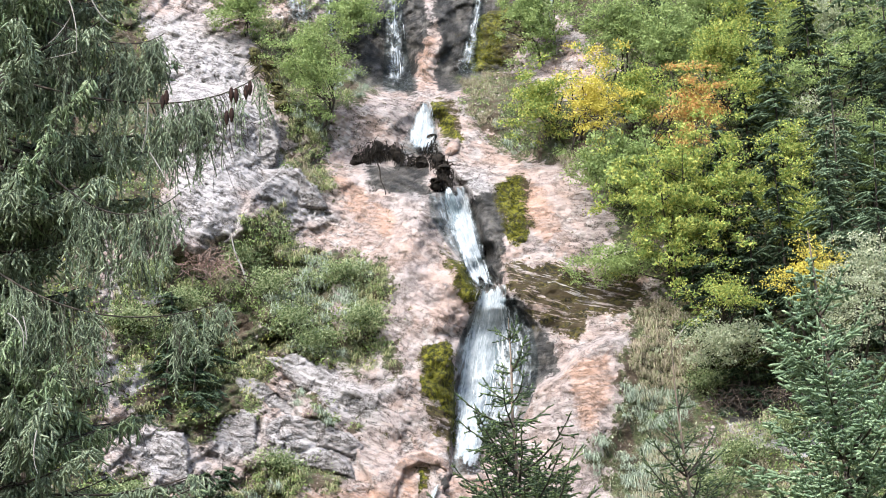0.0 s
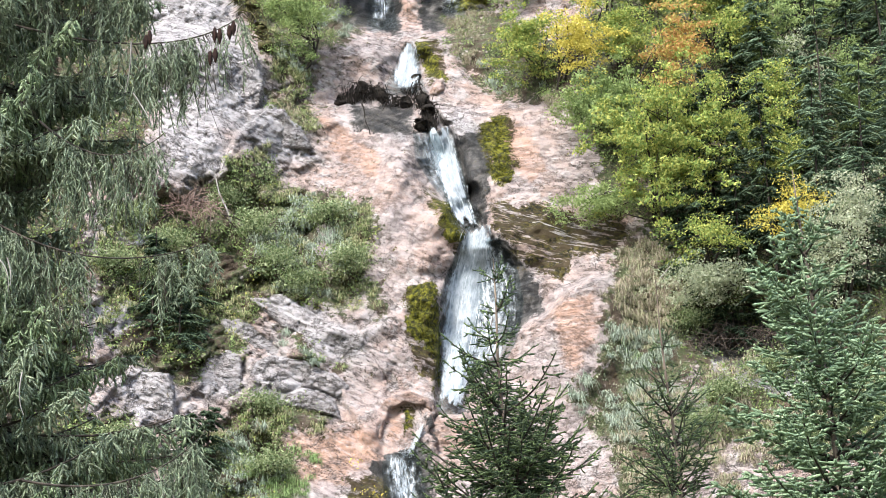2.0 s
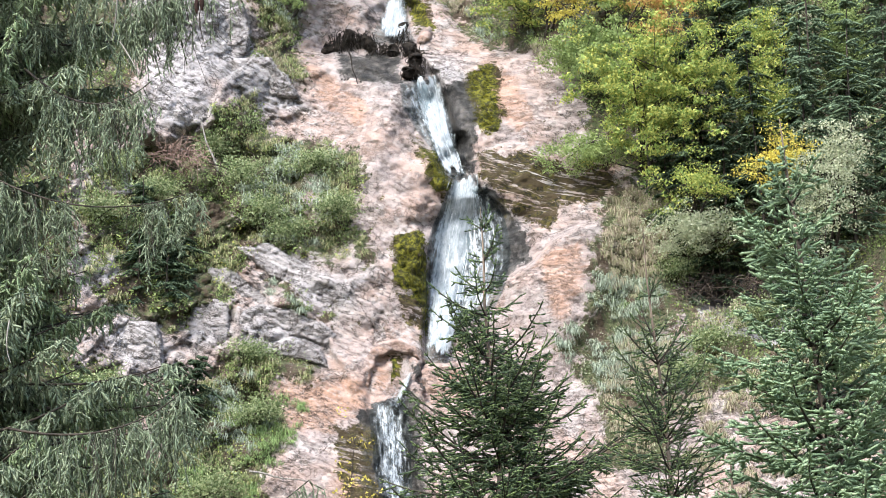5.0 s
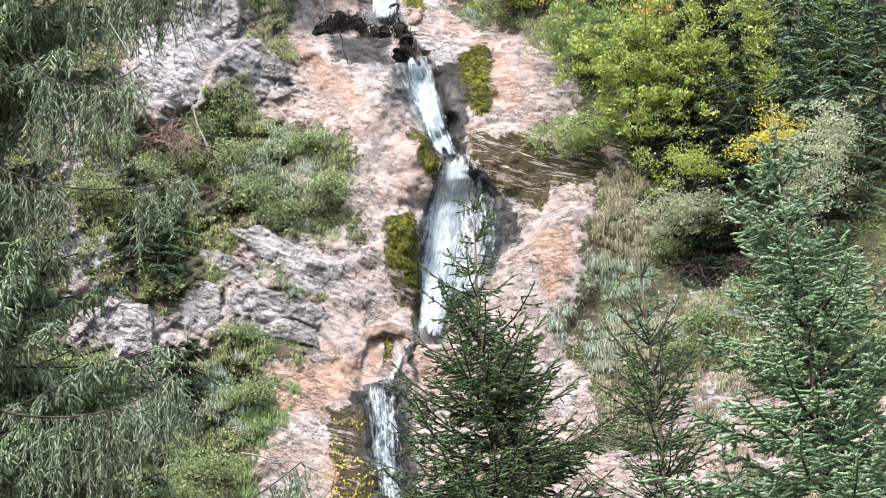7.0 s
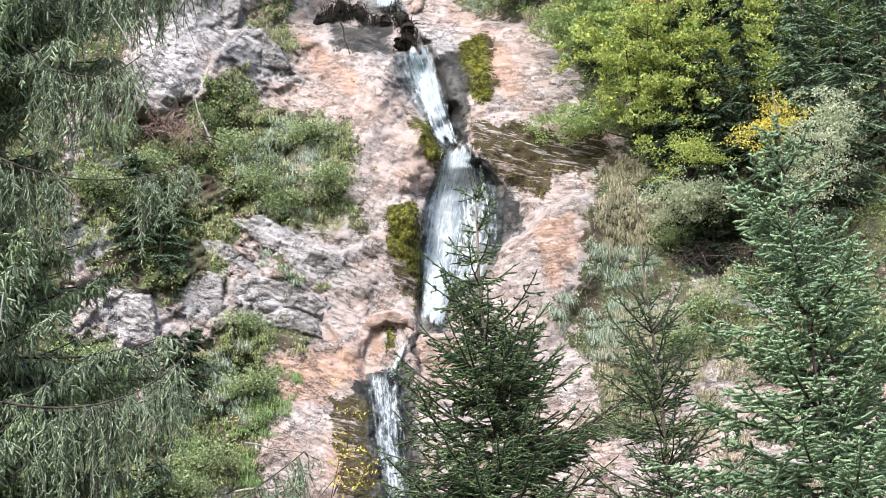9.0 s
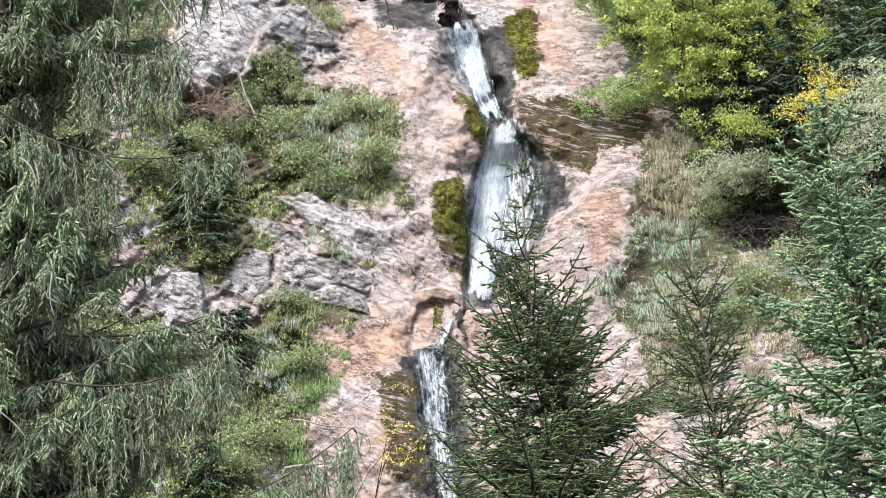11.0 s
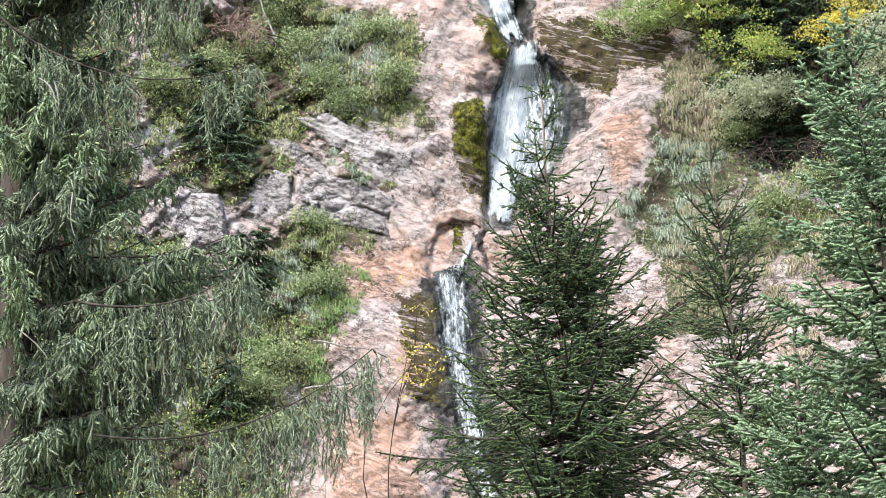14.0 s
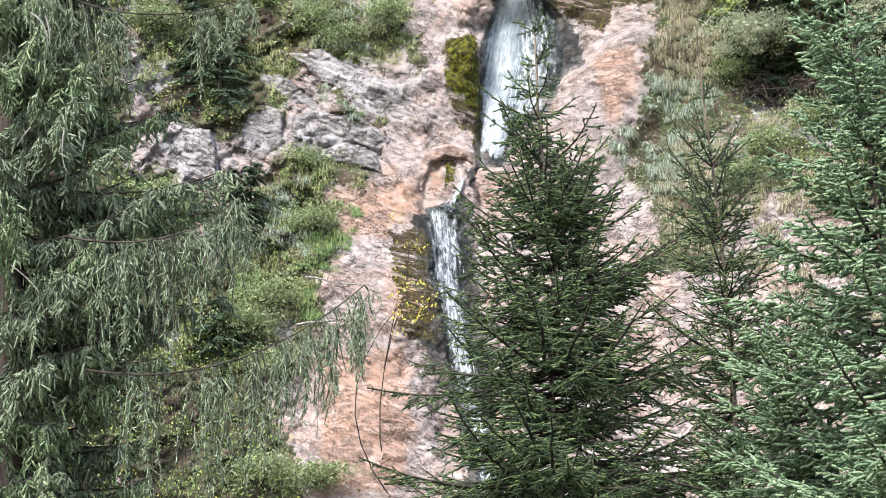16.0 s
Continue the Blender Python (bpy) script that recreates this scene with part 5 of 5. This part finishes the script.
tree_at("pale green tree high on the slope", (21.45, 45.18), (22.09, 48.8), (140, 170), PALE_LEAVES, 15, clumps=80, each=45)
tree_at("green bush overhanging the wet rock", (8.8, 33.02), (7.73, 34.35), (140, 80), GREEN_LEAVES, 16, clumps=50, each=50, leaf=0.09)
tree_at("green leafy tree above the pale cliff", (-9.33, 43.01), (-9.48, 47.35), (170, 220), GREEN_LEAVES, 17, clumps=120, each=55, leaf=0.09)
tree_at("green tree by the upper falls", (-7.27, 48.74), (-6.91, 50.58), (130, 90), GREEN_LEAVES, 18, clumps=60, leaf=0.1)
tree_at("green tree above the pale cliff", (-13.38, 49.33), (-13.73, 51.2), (150, 90), GREEN_LEAVES, 19, clumps=60, leaf=0.1)
tree_at("yellow-green bush below the broad tree", (6.81, 38.93), (7.2, 40.32), (110, 90), GREEN_LEAVES, 20, clumps=45, leaf=0.09)
tree_at("green tree on the wooded slope", (8.4, 37.84), (8.85, 40.27), (130, 150), GREEN_LEAVES, 22, clumps=70)
tree_at("sapling with sparse yellow leaves beside the lower fall", (-7.24, 4.15), (-5.99, 15.82), (110, 260), YELLOW_LEAVES, 23, stems=2, clumps=12, each=8, leaf=0.10, out=0.8, girth=0.2)

tree_at("light green tree high on the wooded slope", (20.18, 45.95), (19.74, 48.88), (170, 160), LIME_LEAVES, 31, clumps=110, each=45, leaf=0.10)
tree_at("green tree high on the wooded slope", (23.31, 43.68), (23.77, 46.91), (150, 190), GREEN_LEAVES, 32, clumps=110, each=45, leaf=0.10)
tree_at("green tree high on the wooded slope", (13.99, 48.35), (13.79, 50.57), (170, 140), GREEN_LEAVES, 33, clumps=100, each=45, leaf=0.10)
tree_at("light green tree high on the wooded slope", (16.85, 46.06), (16.77, 49.72), (140, 160), LIME_LEAVES, 34, clumps=80, each=45, leaf=0.10)
tree_at("light green tree at the end of the grass ledge", (9.29, 42.38), (9.74, 44.51), (130, 150), LIME_LEAVES, 35, clumps=80, each=45, leaf=0.10)
tree_at("pale leaved tree among spruces", (19.91, 38.5), (20.13, 41.3), (120, 170), PALE_LEAVES, 36, clumps=70, each=40, leaf=0.09)
tree_at("green tree among spruces", (23.01, 36.66), (23.29, 39.78), (110, 170), GREEN_LEAVES, 37, clumps=80, each=40, leaf=0.09)
tree_at("light green tree among spruces", (15.99, 41.47), (16.44, 44.99), (130, 110), LIME_LEAVES, 50, clumps=42, each=34, leaf=0.10, out=3.5)
tree_at("light green tree among spruces", (17.98, 37.24), (18.46, 41), (120, 120), LIME_LEAVES, 51, clumps=42, each=34, leaf=0.10, out=3.5)
tree_at("green tree high on the wooded slope", (21.29, 41.72), (21.84, 45.89), (150, 130), GREEN_LEAVES, 52, clumps=42, each=34, leaf=0.10, out=3.5)
tree_at("light green tree high on the wooded slope", (14.02, 44.18), (14.43, 47.42), (110, 100), LIME_LEAVES, 53, clumps=42, each=34, leaf=0.10, out=3.5)
tree_at("green tree among spruces", (22.47, 38.27), (22.97, 41.73), (110, 110), GREEN_LEAVES, 54, clumps=42, each=34, leaf=0.10, out=3.5)
tree_at("thin lime green sapling among spruces", (18.29, 32.92), (18.75, 36.29), (90, 110), LIME_LEAVES, 55, clumps=42, each=34, leaf=0.10, out=3.5)
tree_at("light green tree among spruces", (15.73, 35.53), (16.15, 38.62), (110, 100), LIME_LEAVES, 56, clumps=42, each=34, leaf=0.10, out=3.5)
tree_at("thin tree with small pale silvery leaves", (21.85, 29.39), (22.41, 33.6), (120, 140), PALE_LEAVES, 57, clumps=42, each=34, leaf=0.10, out=3.5)
tree_at("green tree high on the wooded slope", (11.6, 45.49), (11.97, 48.42), (120, 90), GREEN_LEAVES, 58, clumps=42, each=34, leaf=0.10, out=3.5)
tree_at("green tree high on the wooded slope", (18.76, 45.24), (19.18, 48.17), (120, 90), GREEN_LEAVES, 59, clumps=42, each=34, leaf=0.10, out=3.5)
tree_at("low tree with small pale leaves", (14.02, 27.13), (14.38, 29.49), (150, 80), PALE_LEAVES, 61, clumps=42, each=34, leaf=0.10, out=3.5)
BUSHES = [
    ((-20.45, 21.53), (110, 50)), ((-12.32, 36.09), (90, 80)), ((-10.68, 31.61), (110, 90)), ((-9.39, 30.23), (80, 60)), ((-12.31, 33.7), (110, 80)),
    ((-7.74, 34.23), (90, 60)), ((-6.79, 31.49), (60, 60)), ((-13.62, 35.45), (50, 70)), ((-17.19, 32.83), (90, 50)), ((-20.43, 31.92), (120, 60)),
    ((-13.82, 15.76), (130, 80)), ((-15.75, 13.95), (120, 80)), ((-15.25, 14.29), (130, 110)), ((-13.72, 11.7), (90, 60)), ((-11.18, 19.78), (80, 60)),
    ((-11.57, 23.15), (70, 50)), ((-19.51, 34.61), (80, 60)), ((-17.81, 30.83), (90, 60)), ((-11.37, 5.38), (90, 60)), ((-14.79, 5.81), (160, 90)),
    ((14.47, 23.18), (120, 70)),
] + [
    ((17.1, 24.39), (130, 60)), ((20.8, 22.95), (150, 90)), ((23.54, 21.56), (120, 90)), ((12.77, 21.3), (90, 60)), ((18.39, 20.46), (140, 80)), ((12.49, 27.18), (80, 60)),
]
for i, (ab, size) in enumerate(BUSHES):
    broadleaf("bush", "low green bush rooted in the turf of the cliff", "bush", (ab[0], ab[1] - size[1] * PX * 0.4), ab, (size[0] * PX * 1.1, size[1] * PX * 0.85), BUSH_LEAVES, 100 + i, stems=5, clumps=32, each=34, leaf=0.09, out=0.45, deep=0.5, spread=0.36, group="bushes of the cliff")

# ---- grass ----
def grass(name, outlines, per_unit, length, material, seed, label, width=0.027, blades=32):
    """Tufts of long blades that arch out from the slope and hang down it."""
    rng = np.random.default_rng(seed)
    pts = []
    for corners in outlines:
        p = np.array(corners)
        lo, hi = p.min(0), p.max(0)
        n = int((hi - lo).prod() * per_unit)
        q = rng.random((n, 2)) * (hi - lo) + lo
        wander = [0.9 * fbm(q[:, 0] / 1.2, q[:, 1] / 1.2, 3, seed + k) for k in (40, 50)]
        pts.append(q[inside(q[:, 0] + wander[0], q[:, 1] + wander[1], corners, 0.3) > rng.random(n) * 0.9 + 0.05])
    pts = np.concatenate(pts)
    pts = pts[(pts[:, 0] > -30) & (pts[:, 0] < 26) & (pts[:, 1] < 54)]
    gaps = fbm(pts[:, 0] / 1.6, pts[:, 1] / 1.6, 3, seed)
    pts = pts[gaps > -0.06]
    root = on_slope(pts[:, 0], pts[:, 1], -0.03)
    k = np.repeat(np.arange(len(root)), blades)
    n = len(k)
    big = (0.6 + 0.8 * rng.random(len(root)))[k]
    at = root[k] + rng.normal(size=(n, 3)) * (0.09, 0.05, 0.06) * big[:, None]
    turn = rng.normal(-np.pi / 2, 1.1, n)
    out = np.stack([np.cos(turn), np.sin(turn), 0 * turn], -1)
    l = (length * big * (0.4 + 0.9 * rng.random(n)))[:, None]
    rise = (0.25 + 0.5 * rng.random(n))[:, None]
    mid = at + l * 0.45 * (out * 0.7 + rise * np.array([0, 0, 1.0]))
    end = mid + l * 0.55 * (out * 0.45 + np.array([0, 0, -0.75]) * (0.5 + rng.random(n))[:, None])
    w = np.cross(out, (0, 0, 1.0)) * width / 2
    verts = np.stack([at - w, at + w, mid + w * 0.8, mid - w * 0.8, end], 1).reshape(-1, 3)
    i = np.arange(n)[:, None] * 5
    faces = np.concatenate([i + [0, 1, 2], i + [0, 2, 3], i + [3, 2, 4]])
    return tagged(soup(name, verts, faces, material), label, "grass", kind="stuff")


def herbs(name, outlines, per_unit, size, material, seed, label):
    """Low leafy plants spread over the turf."""
    rng = np.random.default_rng(seed)
    pts = []
    for corners in outlines:
        p = np.array(corners)
        lo, hi = np.maximum(p.min(0), (-30, 1)), np.minimum(p.max(0), (26, 54))
        n = int((hi - lo).prod() * per_unit)
        q = rng.random((n, 2)) * (hi - lo) + lo
        pts.append(q[inside(q[:, 0], q[:, 1], corners, 0.4) > rng.random(n) * 0.9 + 0.05])
    pts = np.concatenate(pts)
    pts = pts[fbm(pts[:, 0] / 1.3, pts[:, 1] / 1.3, 4, seed) > -0.03]
    return tagged(soup(name, *leaves(on_slope(pts[:, 0], pts[:, 1], 0.12), 9, 0.17, size * 1.15, rng, 0.8), material), label, "plants", kind="stuff")


herbs("undergrowth", TURF[:4] + TURF[5:], 9.0, 0.065, GREEN_LEAVES, 3, "low green plants over the turf and forest floor")
herbs("undergrowth", [TURF[8], TURF[10], TURF[9], TURF[11], TURF[0], TURF[5]], 2.5, 0.055, LIME_LEAVES, 4, "low light green plants over the turf")
herbs("undergrowth", [TURF[4]], 6.0, 0.05, PALE_LEAVES, 6, "low pale plants among the dry grass")
GREEN_TURF = [[(-11.23, 41.88), (-9.73, 41.9), (-8.42, 40.1), (-8.24, 38.69), (-9.75, 39.44), (-11.06, 40.89)], [(-8.38, 25.97), (-6.85, 25.82), (-7.24, 24.72), (-8.33, 24.82)], [(-11.14, 22.39), (-8.29, 22.17), (-8.43, 21.21), (-10.83, 21.41)], [(-7.34, 34.46), (-5.55, 34.57), (-5.43, 31.68), (-6.9, 31.4)], TURF[0], TURF[2], TURF[5], TURF[7], TURF[8], TURF[12]]
grass("grass", GREEN_TURF, 6.5, 0.62, GRASS, 5, "tufts of long green grass on the cliff's ledges")
BLUE_TURF = [[(-11.04, 46.16), (-8.03, 45.69), (-7.99, 43.54), (-8.58, 41.44), (-10.39, 42.92)], [(7.41, 26.28), (10.63, 26.83), (13.96, 24.11), (13.08, 20.27), (8.61, 18.83), (6.91, 22.71)], [(-13.28, 32.37), (-9.36, 35.31), (-6.1, 34.52), (-6.47, 31.48), (-8.11, 28.86), (-11.97, 30.31)], [(-15.31, 20.3), (-12.06, 22.73), (-10.54, 20.07), (-11.24, 17.54), (-14.73, 17.39)], [(-10.73, 27.53), (-9.29, 27.15), (-7.57, 24.96), (-8.37, 24.49), (-9.95, 25.7)], [(-11, 45.23), (-8.65, 44.06), (-8.34, 41.56), (-10.67, 42.7)], [(-7.96, 46.94), (-5.96, 45.41), (-6.97, 44.55), (-8.31, 45.49)], [(5.6, 23.5), (9.75, 24), (9.89, 20.76), (6.74, 20.88)], [(7.98, 26.69), (10.82, 25.93), (10.71, 23.97), (8.17, 24.06)], [(1.01, 43.02), (4.96, 41.81), (4.91, 40.75), (1.62, 41.15)]]
grass("grass", BLUE_TURF, 5.0, 0.85, BLUE_GRASS, 6, "hanging tufts of bluish green grass on the cliff")
grass("grass", [[(-12.92, 19.62), (-9.75, 19.17), (-10.07, 16.62), (-11.72, 16.5), (-12.96, 17.7)], [(-13, 15.91), (-11.04, 15.71), (-10.79, 13.16), (-12.73, 14.03)], [(-15.35, 17), (-12.99, 16.17), (-13.61, 14.22), (-15.87, 14.79)], [(8.5, 25.91), (9.63, 26.04), (9.24, 24.75), (8.44, 24.77)], [(-11.15, 20.4), (-8.31, 20.15), (-8.97, 17.8), (-11.47, 18.19)]], 9.0, 0.55, FRESH_GRASS, 8, "tufts of fresh green grass low on the cliff")
DRY_TURF = [[(8.02, 32.25), (11.9, 32.12), (12.22, 26.78), (7.69, 25.61)], [(11.84, 25.81), (16.58, 25.33), (16.17, 19.54), (11.52, 20.32)], [(-0.84, 45.96), (1.45, 46.42), (2.39, 44.4), (2, 42.63), (0.35, 43.04), (-0.62, 44.15)], [(8.58, 32), (10.54, 32.26), (12.69, 27.84), (12.69, 25.2), (10.43, 24.63), (7.63, 26.04), (7.73, 28.02)], [(9.75, 24), (12.65, 24.55), (14.7, 21.88), (13.66, 15.55), (8.67, 15.73), (7.97, 20.19)], [(12.85, 22.59), (19.17, 22.36), (25.55, 22.78), (24.58, 12.05), (13.45, 12.44)], [(-11.33, 41.66), (-9.33, 42.12), (-8.35, 40.49), (-8.36, 38.91), (-10.01, 39.5)], [(4.93, 41.11), (6.91, 41.04), (6.81, 38.93), (5.18, 39.34)]]
grass("grass", DRY_TURF, 10.0, 0.62, DRY_GRASS, 7, "dry straw-coloured grass on the slope beside the falls")

grass("moss", LUSH, 13.0, 0.16, MOSS_BLADES, 9, "yellow-green hanging moss beside the falling water", width=0.05, blades=16)

# ---- slabs ----
def rock_slab(corners, out, tilt, zone, label, seed):
    """A slab bedded in the slope: its outline, how far it stands out, and how much further at its upper edge."""
    p = np.array(corners)
    lo, hi = p.min(0) - 0.25, p.max(0) + 0.25
    a, b = np.meshgrid(np.arange(lo[0], hi[0], 0.085), np.arange(lo[1], hi[1], 0.085))
    wa, wb = a + 0.16 * fbm(a / 0.9, b / 0.9, 3, seed), b + 0.16 * fbm(a / 0.9, b / 0.9, 3, seed + 7)
    body = inside(wa, wb, corners, 0.12)
    base = depth_at(a.ravel(), b.ravel()).reshape(a.shape)
    level = np.median(base[body > 0.5])
    rise = (b - lo[1]) / (hi[1] - lo[1])
    bits, joint = blocks((a + 0.4 * b) / 1.3, (b - 0.3 * a) / 0.7, seed)
    beds = (b + 0.45 * a) / 0.34 + 0.8 * fbm(a / 1.2, b / 0.8, 3, seed + 3)
    level = 0.5 * level + 0.5 * np.polyval(np.polyfit(b[body > 0.5], base[body > 0.5], 1), b)
    front = level - out - tilt * rise + 0.16 * bits + 0.06 * joint + 0.09 * (beds - np.floor(beds)) + 0.10 * fbm(a / 0.7, b / 0.5, 4, seed + 5, 0.6)
    d = np.where(body > 0.02, np.minimum(front + (1 - np.sqrt(body)) * (out + 0.4), base + 0.5), base + 0.5)
    places = np.stack([a / REF * d, d, EYE.z + b / REF * d], -1).reshape(-1, 3)
    index = np.arange(a.size).reshape(a.shape)
    faces = np.stack([index[:-1, :-1], index[:-1, 1:], index[1:, 1:], index[1:, :-1]], -1)
    faces = faces[(body[:-1, :-1] > 0.02) | (body[1:, 1:] > 0.02)]
    at = places[len(places) // 2].copy()
    ob = soup("rock_slab", places - at, faces, CLIFF)
    ob.data.attributes.new("zones_a", "FLOAT_COLOR", "POINT").data.foreach_set("color", np.tile(zone[:4], len(places)))
    ob.data.attributes.new("zones_b", "FLOAT_COLOR", "POINT").data.foreach_set("color", np.tile(zone[4:], len(places)))
    ob.location = at
    return tagged(ob, label, "rock", "slabs of the cliff")


for i, (corners, out, tilt) in enumerate([
    ([(-12.47, 24.47), (-12.09, 25.43), (-11.13, 25.83), (-9.21, 25.44), (-7.63, 24.64), (-6.75, 23.86), (-7.33, 23.17), (-8.91, 23.93), (-11.45, 24.01)], 0.15, 0.2),
    ([(-11.39, 23.07), (-10.82, 23.6), (-9.55, 23.82), (-8.09, 23.45), (-7.34, 22.59), (-7.16, 21.94), (-8.29, 22.49), (-10.19, 22.81)], 0.25, 0.2),
    ([(-15.28, 24.72), (-14.71, 26.01), (-13.62, 26.3), (-12.85, 25.88), (-12.85, 24.06), (-13.94, 23.77), (-14.96, 24.12)], 0.2, 0.2),
    ([(-19.74, 24.7), (-18.47, 25.15), (-17.03, 24.94), (-16.54, 23.46), (-16.66, 22.01), (-17.73, 21.73), (-19.01, 22.57)], 0.15, 0.2),
] + [
    ([(-12.34, 29.17), (-10.63, 29.34), (-8.71, 28.12), (-6.96, 27.01), (-5.82, 26.31), (-6.97, 25.89), (-8.5, 26.4), (-10.48, 27.52)], 0.05, 0.2),
    ([(-14.01, 28.13), (-12.72, 27.98), (-11.12, 26.71), (-9.53, 25.84), (-10.17, 25.47), (-12.09, 26.25), (-13.85, 27.13)], 0.05, 0.2),
    ([(-13.25, 43.51), (-12.05, 43.9), (-11.52, 42.25), (-11.79, 40.91), (-13.05, 40.47), (-13.78, 41.62)], 0.15, 0.2),
    ([(-12.39, 40.51), (-10.4, 40.52), (-9.42, 39.36), (-8.77, 38.12), (-10.42, 38.14), (-12.06, 38.93)], 0.0, 0.15),
    ([(-13.99, 13.92), (-12.73, 14), (-12.37, 12.91), (-12.93, 12.14), (-13.77, 12.58)], 0.1, 0.2),
]):
    rock_slab(corners, out, tilt, (0.35, 0.75, 0, 0, 0, 0, 0, 0), "weathered grey limestone slab bedded in the slope", 200 + i)
for i, (corners, out, tilt) in enumerate([
    ([(-5.46, 21.34), (-5.28, 22.39), (-4.47, 23.24), (-3.36, 23.49), (-2.42, 23.01), (-2.12, 22.29), (-2.65, 22.63), (-3.53, 22.85), (-4.36, 22.56), (-4.88, 21.64), (-5.04, 19.89), (-5.42, 19.96)], 0.3, 0.15),
    ([(-2.78, 21.25), (-1.65, 22.02), (-0.32, 22.14), (0.54, 21.31), (0.18, 20.04), (-1.87, 19.63), (-2.65, 20.13)], 0.4, 0.2),
    ([(-1.44, 41.9), (-1.03, 42.16), (-0.92, 41.53), (-1.39, 41.12), (-1.79, 41.2)], 0.4, 0.2),
]):
    rock_slab(corners, out, tilt, (0, 0, 0, 1, 0, 0, 0.7, 0), "smooth pink water-worn rock beside the falls", 230 + i)

# ---- driftwood jammed above the second fall ----
def tangle(name, label, category, spots, count, reach, thick, wood, seed, down, out, part="root", lump=0.0):
    """Roots and sticks that hang and cross in a heap over the given stretch."""
    rng = np.random.default_rng(seed)
    line = np.array(spots, float)
    root = on_slope(line[:, 0], line[:, 1], out)
    ob = thing(name, root.mean(0), label, category)
    if lump:
        for f in np.linspace(0, len(root) - 1.001, 4):
            i = int(f)
            c = root[i] + (root[i + 1] - root[i]) * (f - i) - root.mean(0) + rng.normal(0, 0.08, 3)
            zz = np.linspace(lump, -lump, 10)
            rr = np.sqrt(np.maximum(0.02, 1 - (zz / lump / 1.02) ** 2)) * lump * rng.uniform(0.9, 1.3, 10)
            soup("root_clump", *tube(c + np.stack([rng.normal(0, 0.05, 10), rng.normal(0, 0.05, 10), zz], -1), rr, 9), wood, ob)
    for k in range(count):
        f = rng.random() * (len(root) - 1)
        i = int(f)
        p = root[i] + (root[i + 1] - root[i]) * (f - i) - root.mean(0) + rng.normal(0, 1, 3) * (0.22, 0.16, 0.2)
        v = rng.normal(size=3) * (0.7, 0.4, 0.6) + (0, -0.15, down * rng.random())
        v /= np.linalg.norm(v)
        l = reach * rng.uniform(0.4, 1.2)
        t = np.linspace(0, 1, 7)[:, None]
        bend = rng.normal(0, 0.18, 3) * l
        soup(part, *tube(p + v * l * t + bend * np.sin(t * 3.1) - np.array([0, 0, 0.25 * l]) * t * t, np.linspace(thick * rng.uniform(0.5, 1.4), thick * 0.3, 7), 5), wood, ob)
    return ob


tangle("driftwood_jam", "dark wet root mass and driftwood jammed across the stream", "driftwood", [(-7.03, 40.82), (-6.35, 41.5), (-5.69, 41.83), (-4.89, 41.66), (-4.11, 41.07), (-3.19, 40.62)], 420, 0.70, 0.030, WET_WOOD, 1, -3.0, 0.55, lump=0.34)
tangle("tree_stump", "upturned dark wet stump with hanging roots above the fall", "driftwood", [(-2.53, 42.15), (-2.33, 40.94), (-1.81, 40.43), (-1.76, 39.73), (-2.3, 39.33)], 360, 0.80, 0.030, WET_WOOD, 2, -4.0, 0.7, lump=0.36)
tangle("dead_bush", "dead reddish grey bush caught under the pale rock", "dead bush", [(-16.73, 34.69), (-15.75, 35.17), (-14.34, 34.61)], 130, 1.3, 0.022, bark("dead_twigs", (0.14, 0.09, 0.075), (0.32, 0.23, 0.20)), 3, 0.15, 2.6, "twig")


def fallen_pole(a, b, thick, label, wood):
    p, q = on_slope(np.array([a[0]]), np.array([a[1]]), 0.9)[0], on_slope(np.array([b[0]]), np.array([b[1]]), 0.9)[0]
    t = np.linspace(0, 1, 8)[:, None]
    ob = soup("fallen_pole", *tube((q - p) * t + 0.04 * np.sin(t * 9), np.linspace(thick, thick * 0.5, 8), 7), wood)
    ob.location = p
    return tagged(ob, label, "dead wood")


fallen_pole((-13.45, 33.8), (-14.56, 37.14), 0.06, "bare grey pole leaning on the pale rock", DEAD_WOOD)
fallen_pole((-5.75, 40.76), (-5.32, 38.81), 0.05, "dark wet stick hanging below the driftwood", WET_WOOD)
fallen_pole((11.02, 29.6), (12.22, 30.89), 0.05, "dead branch in the dry grass", DEAD_WOOD)
fallen_pole((-12.26, 13.69), (-8.63, 14.02), 0.07, "pale bare root running along a ledge", DEAD_WOOD)
fallen_pole((-11.72, 16.37), (-8.42, 15.66), 0.05, "pale bare root running along a ledge", DEAD_WOOD)
fallen_pole((11.21, 32.78), (7.72, 34.21), 0.04, "thin bare branch reaching over the wet rock", BARK)
fallen_pole((12.05, 35.99), (10.74, 32.96), 0.07, "dark leaning stem below the broad tree", BARK)
tangle("mossy_stump", "dark mossy stump with hanging roots on the pale cliff", "stump", [(-12.86, 48.02), (-12.18, 47.08), (-11.67, 45.61), (-11.34, 44.7)], 110, 0.9, 0.05, bark("mossy_wood", (0.025, 0.022, 0.012), (0.10, 0.095, 0.03)), 8, -1.4, 1.0, lump=0.4)
tangle("dead_bush", "bare dark twigs and roots in the hollow below the trees", "dead bush", [(12.64, 25.78), (14.42, 26.21), (16.31, 25.99), (17.93, 26.26)], 150, 1.5, 0.03, bark("hollow_twigs", (0.03, 0.024, 0.02), (0.16, 0.125, 0.10)), 4, -0.6, 1.2, "twig")
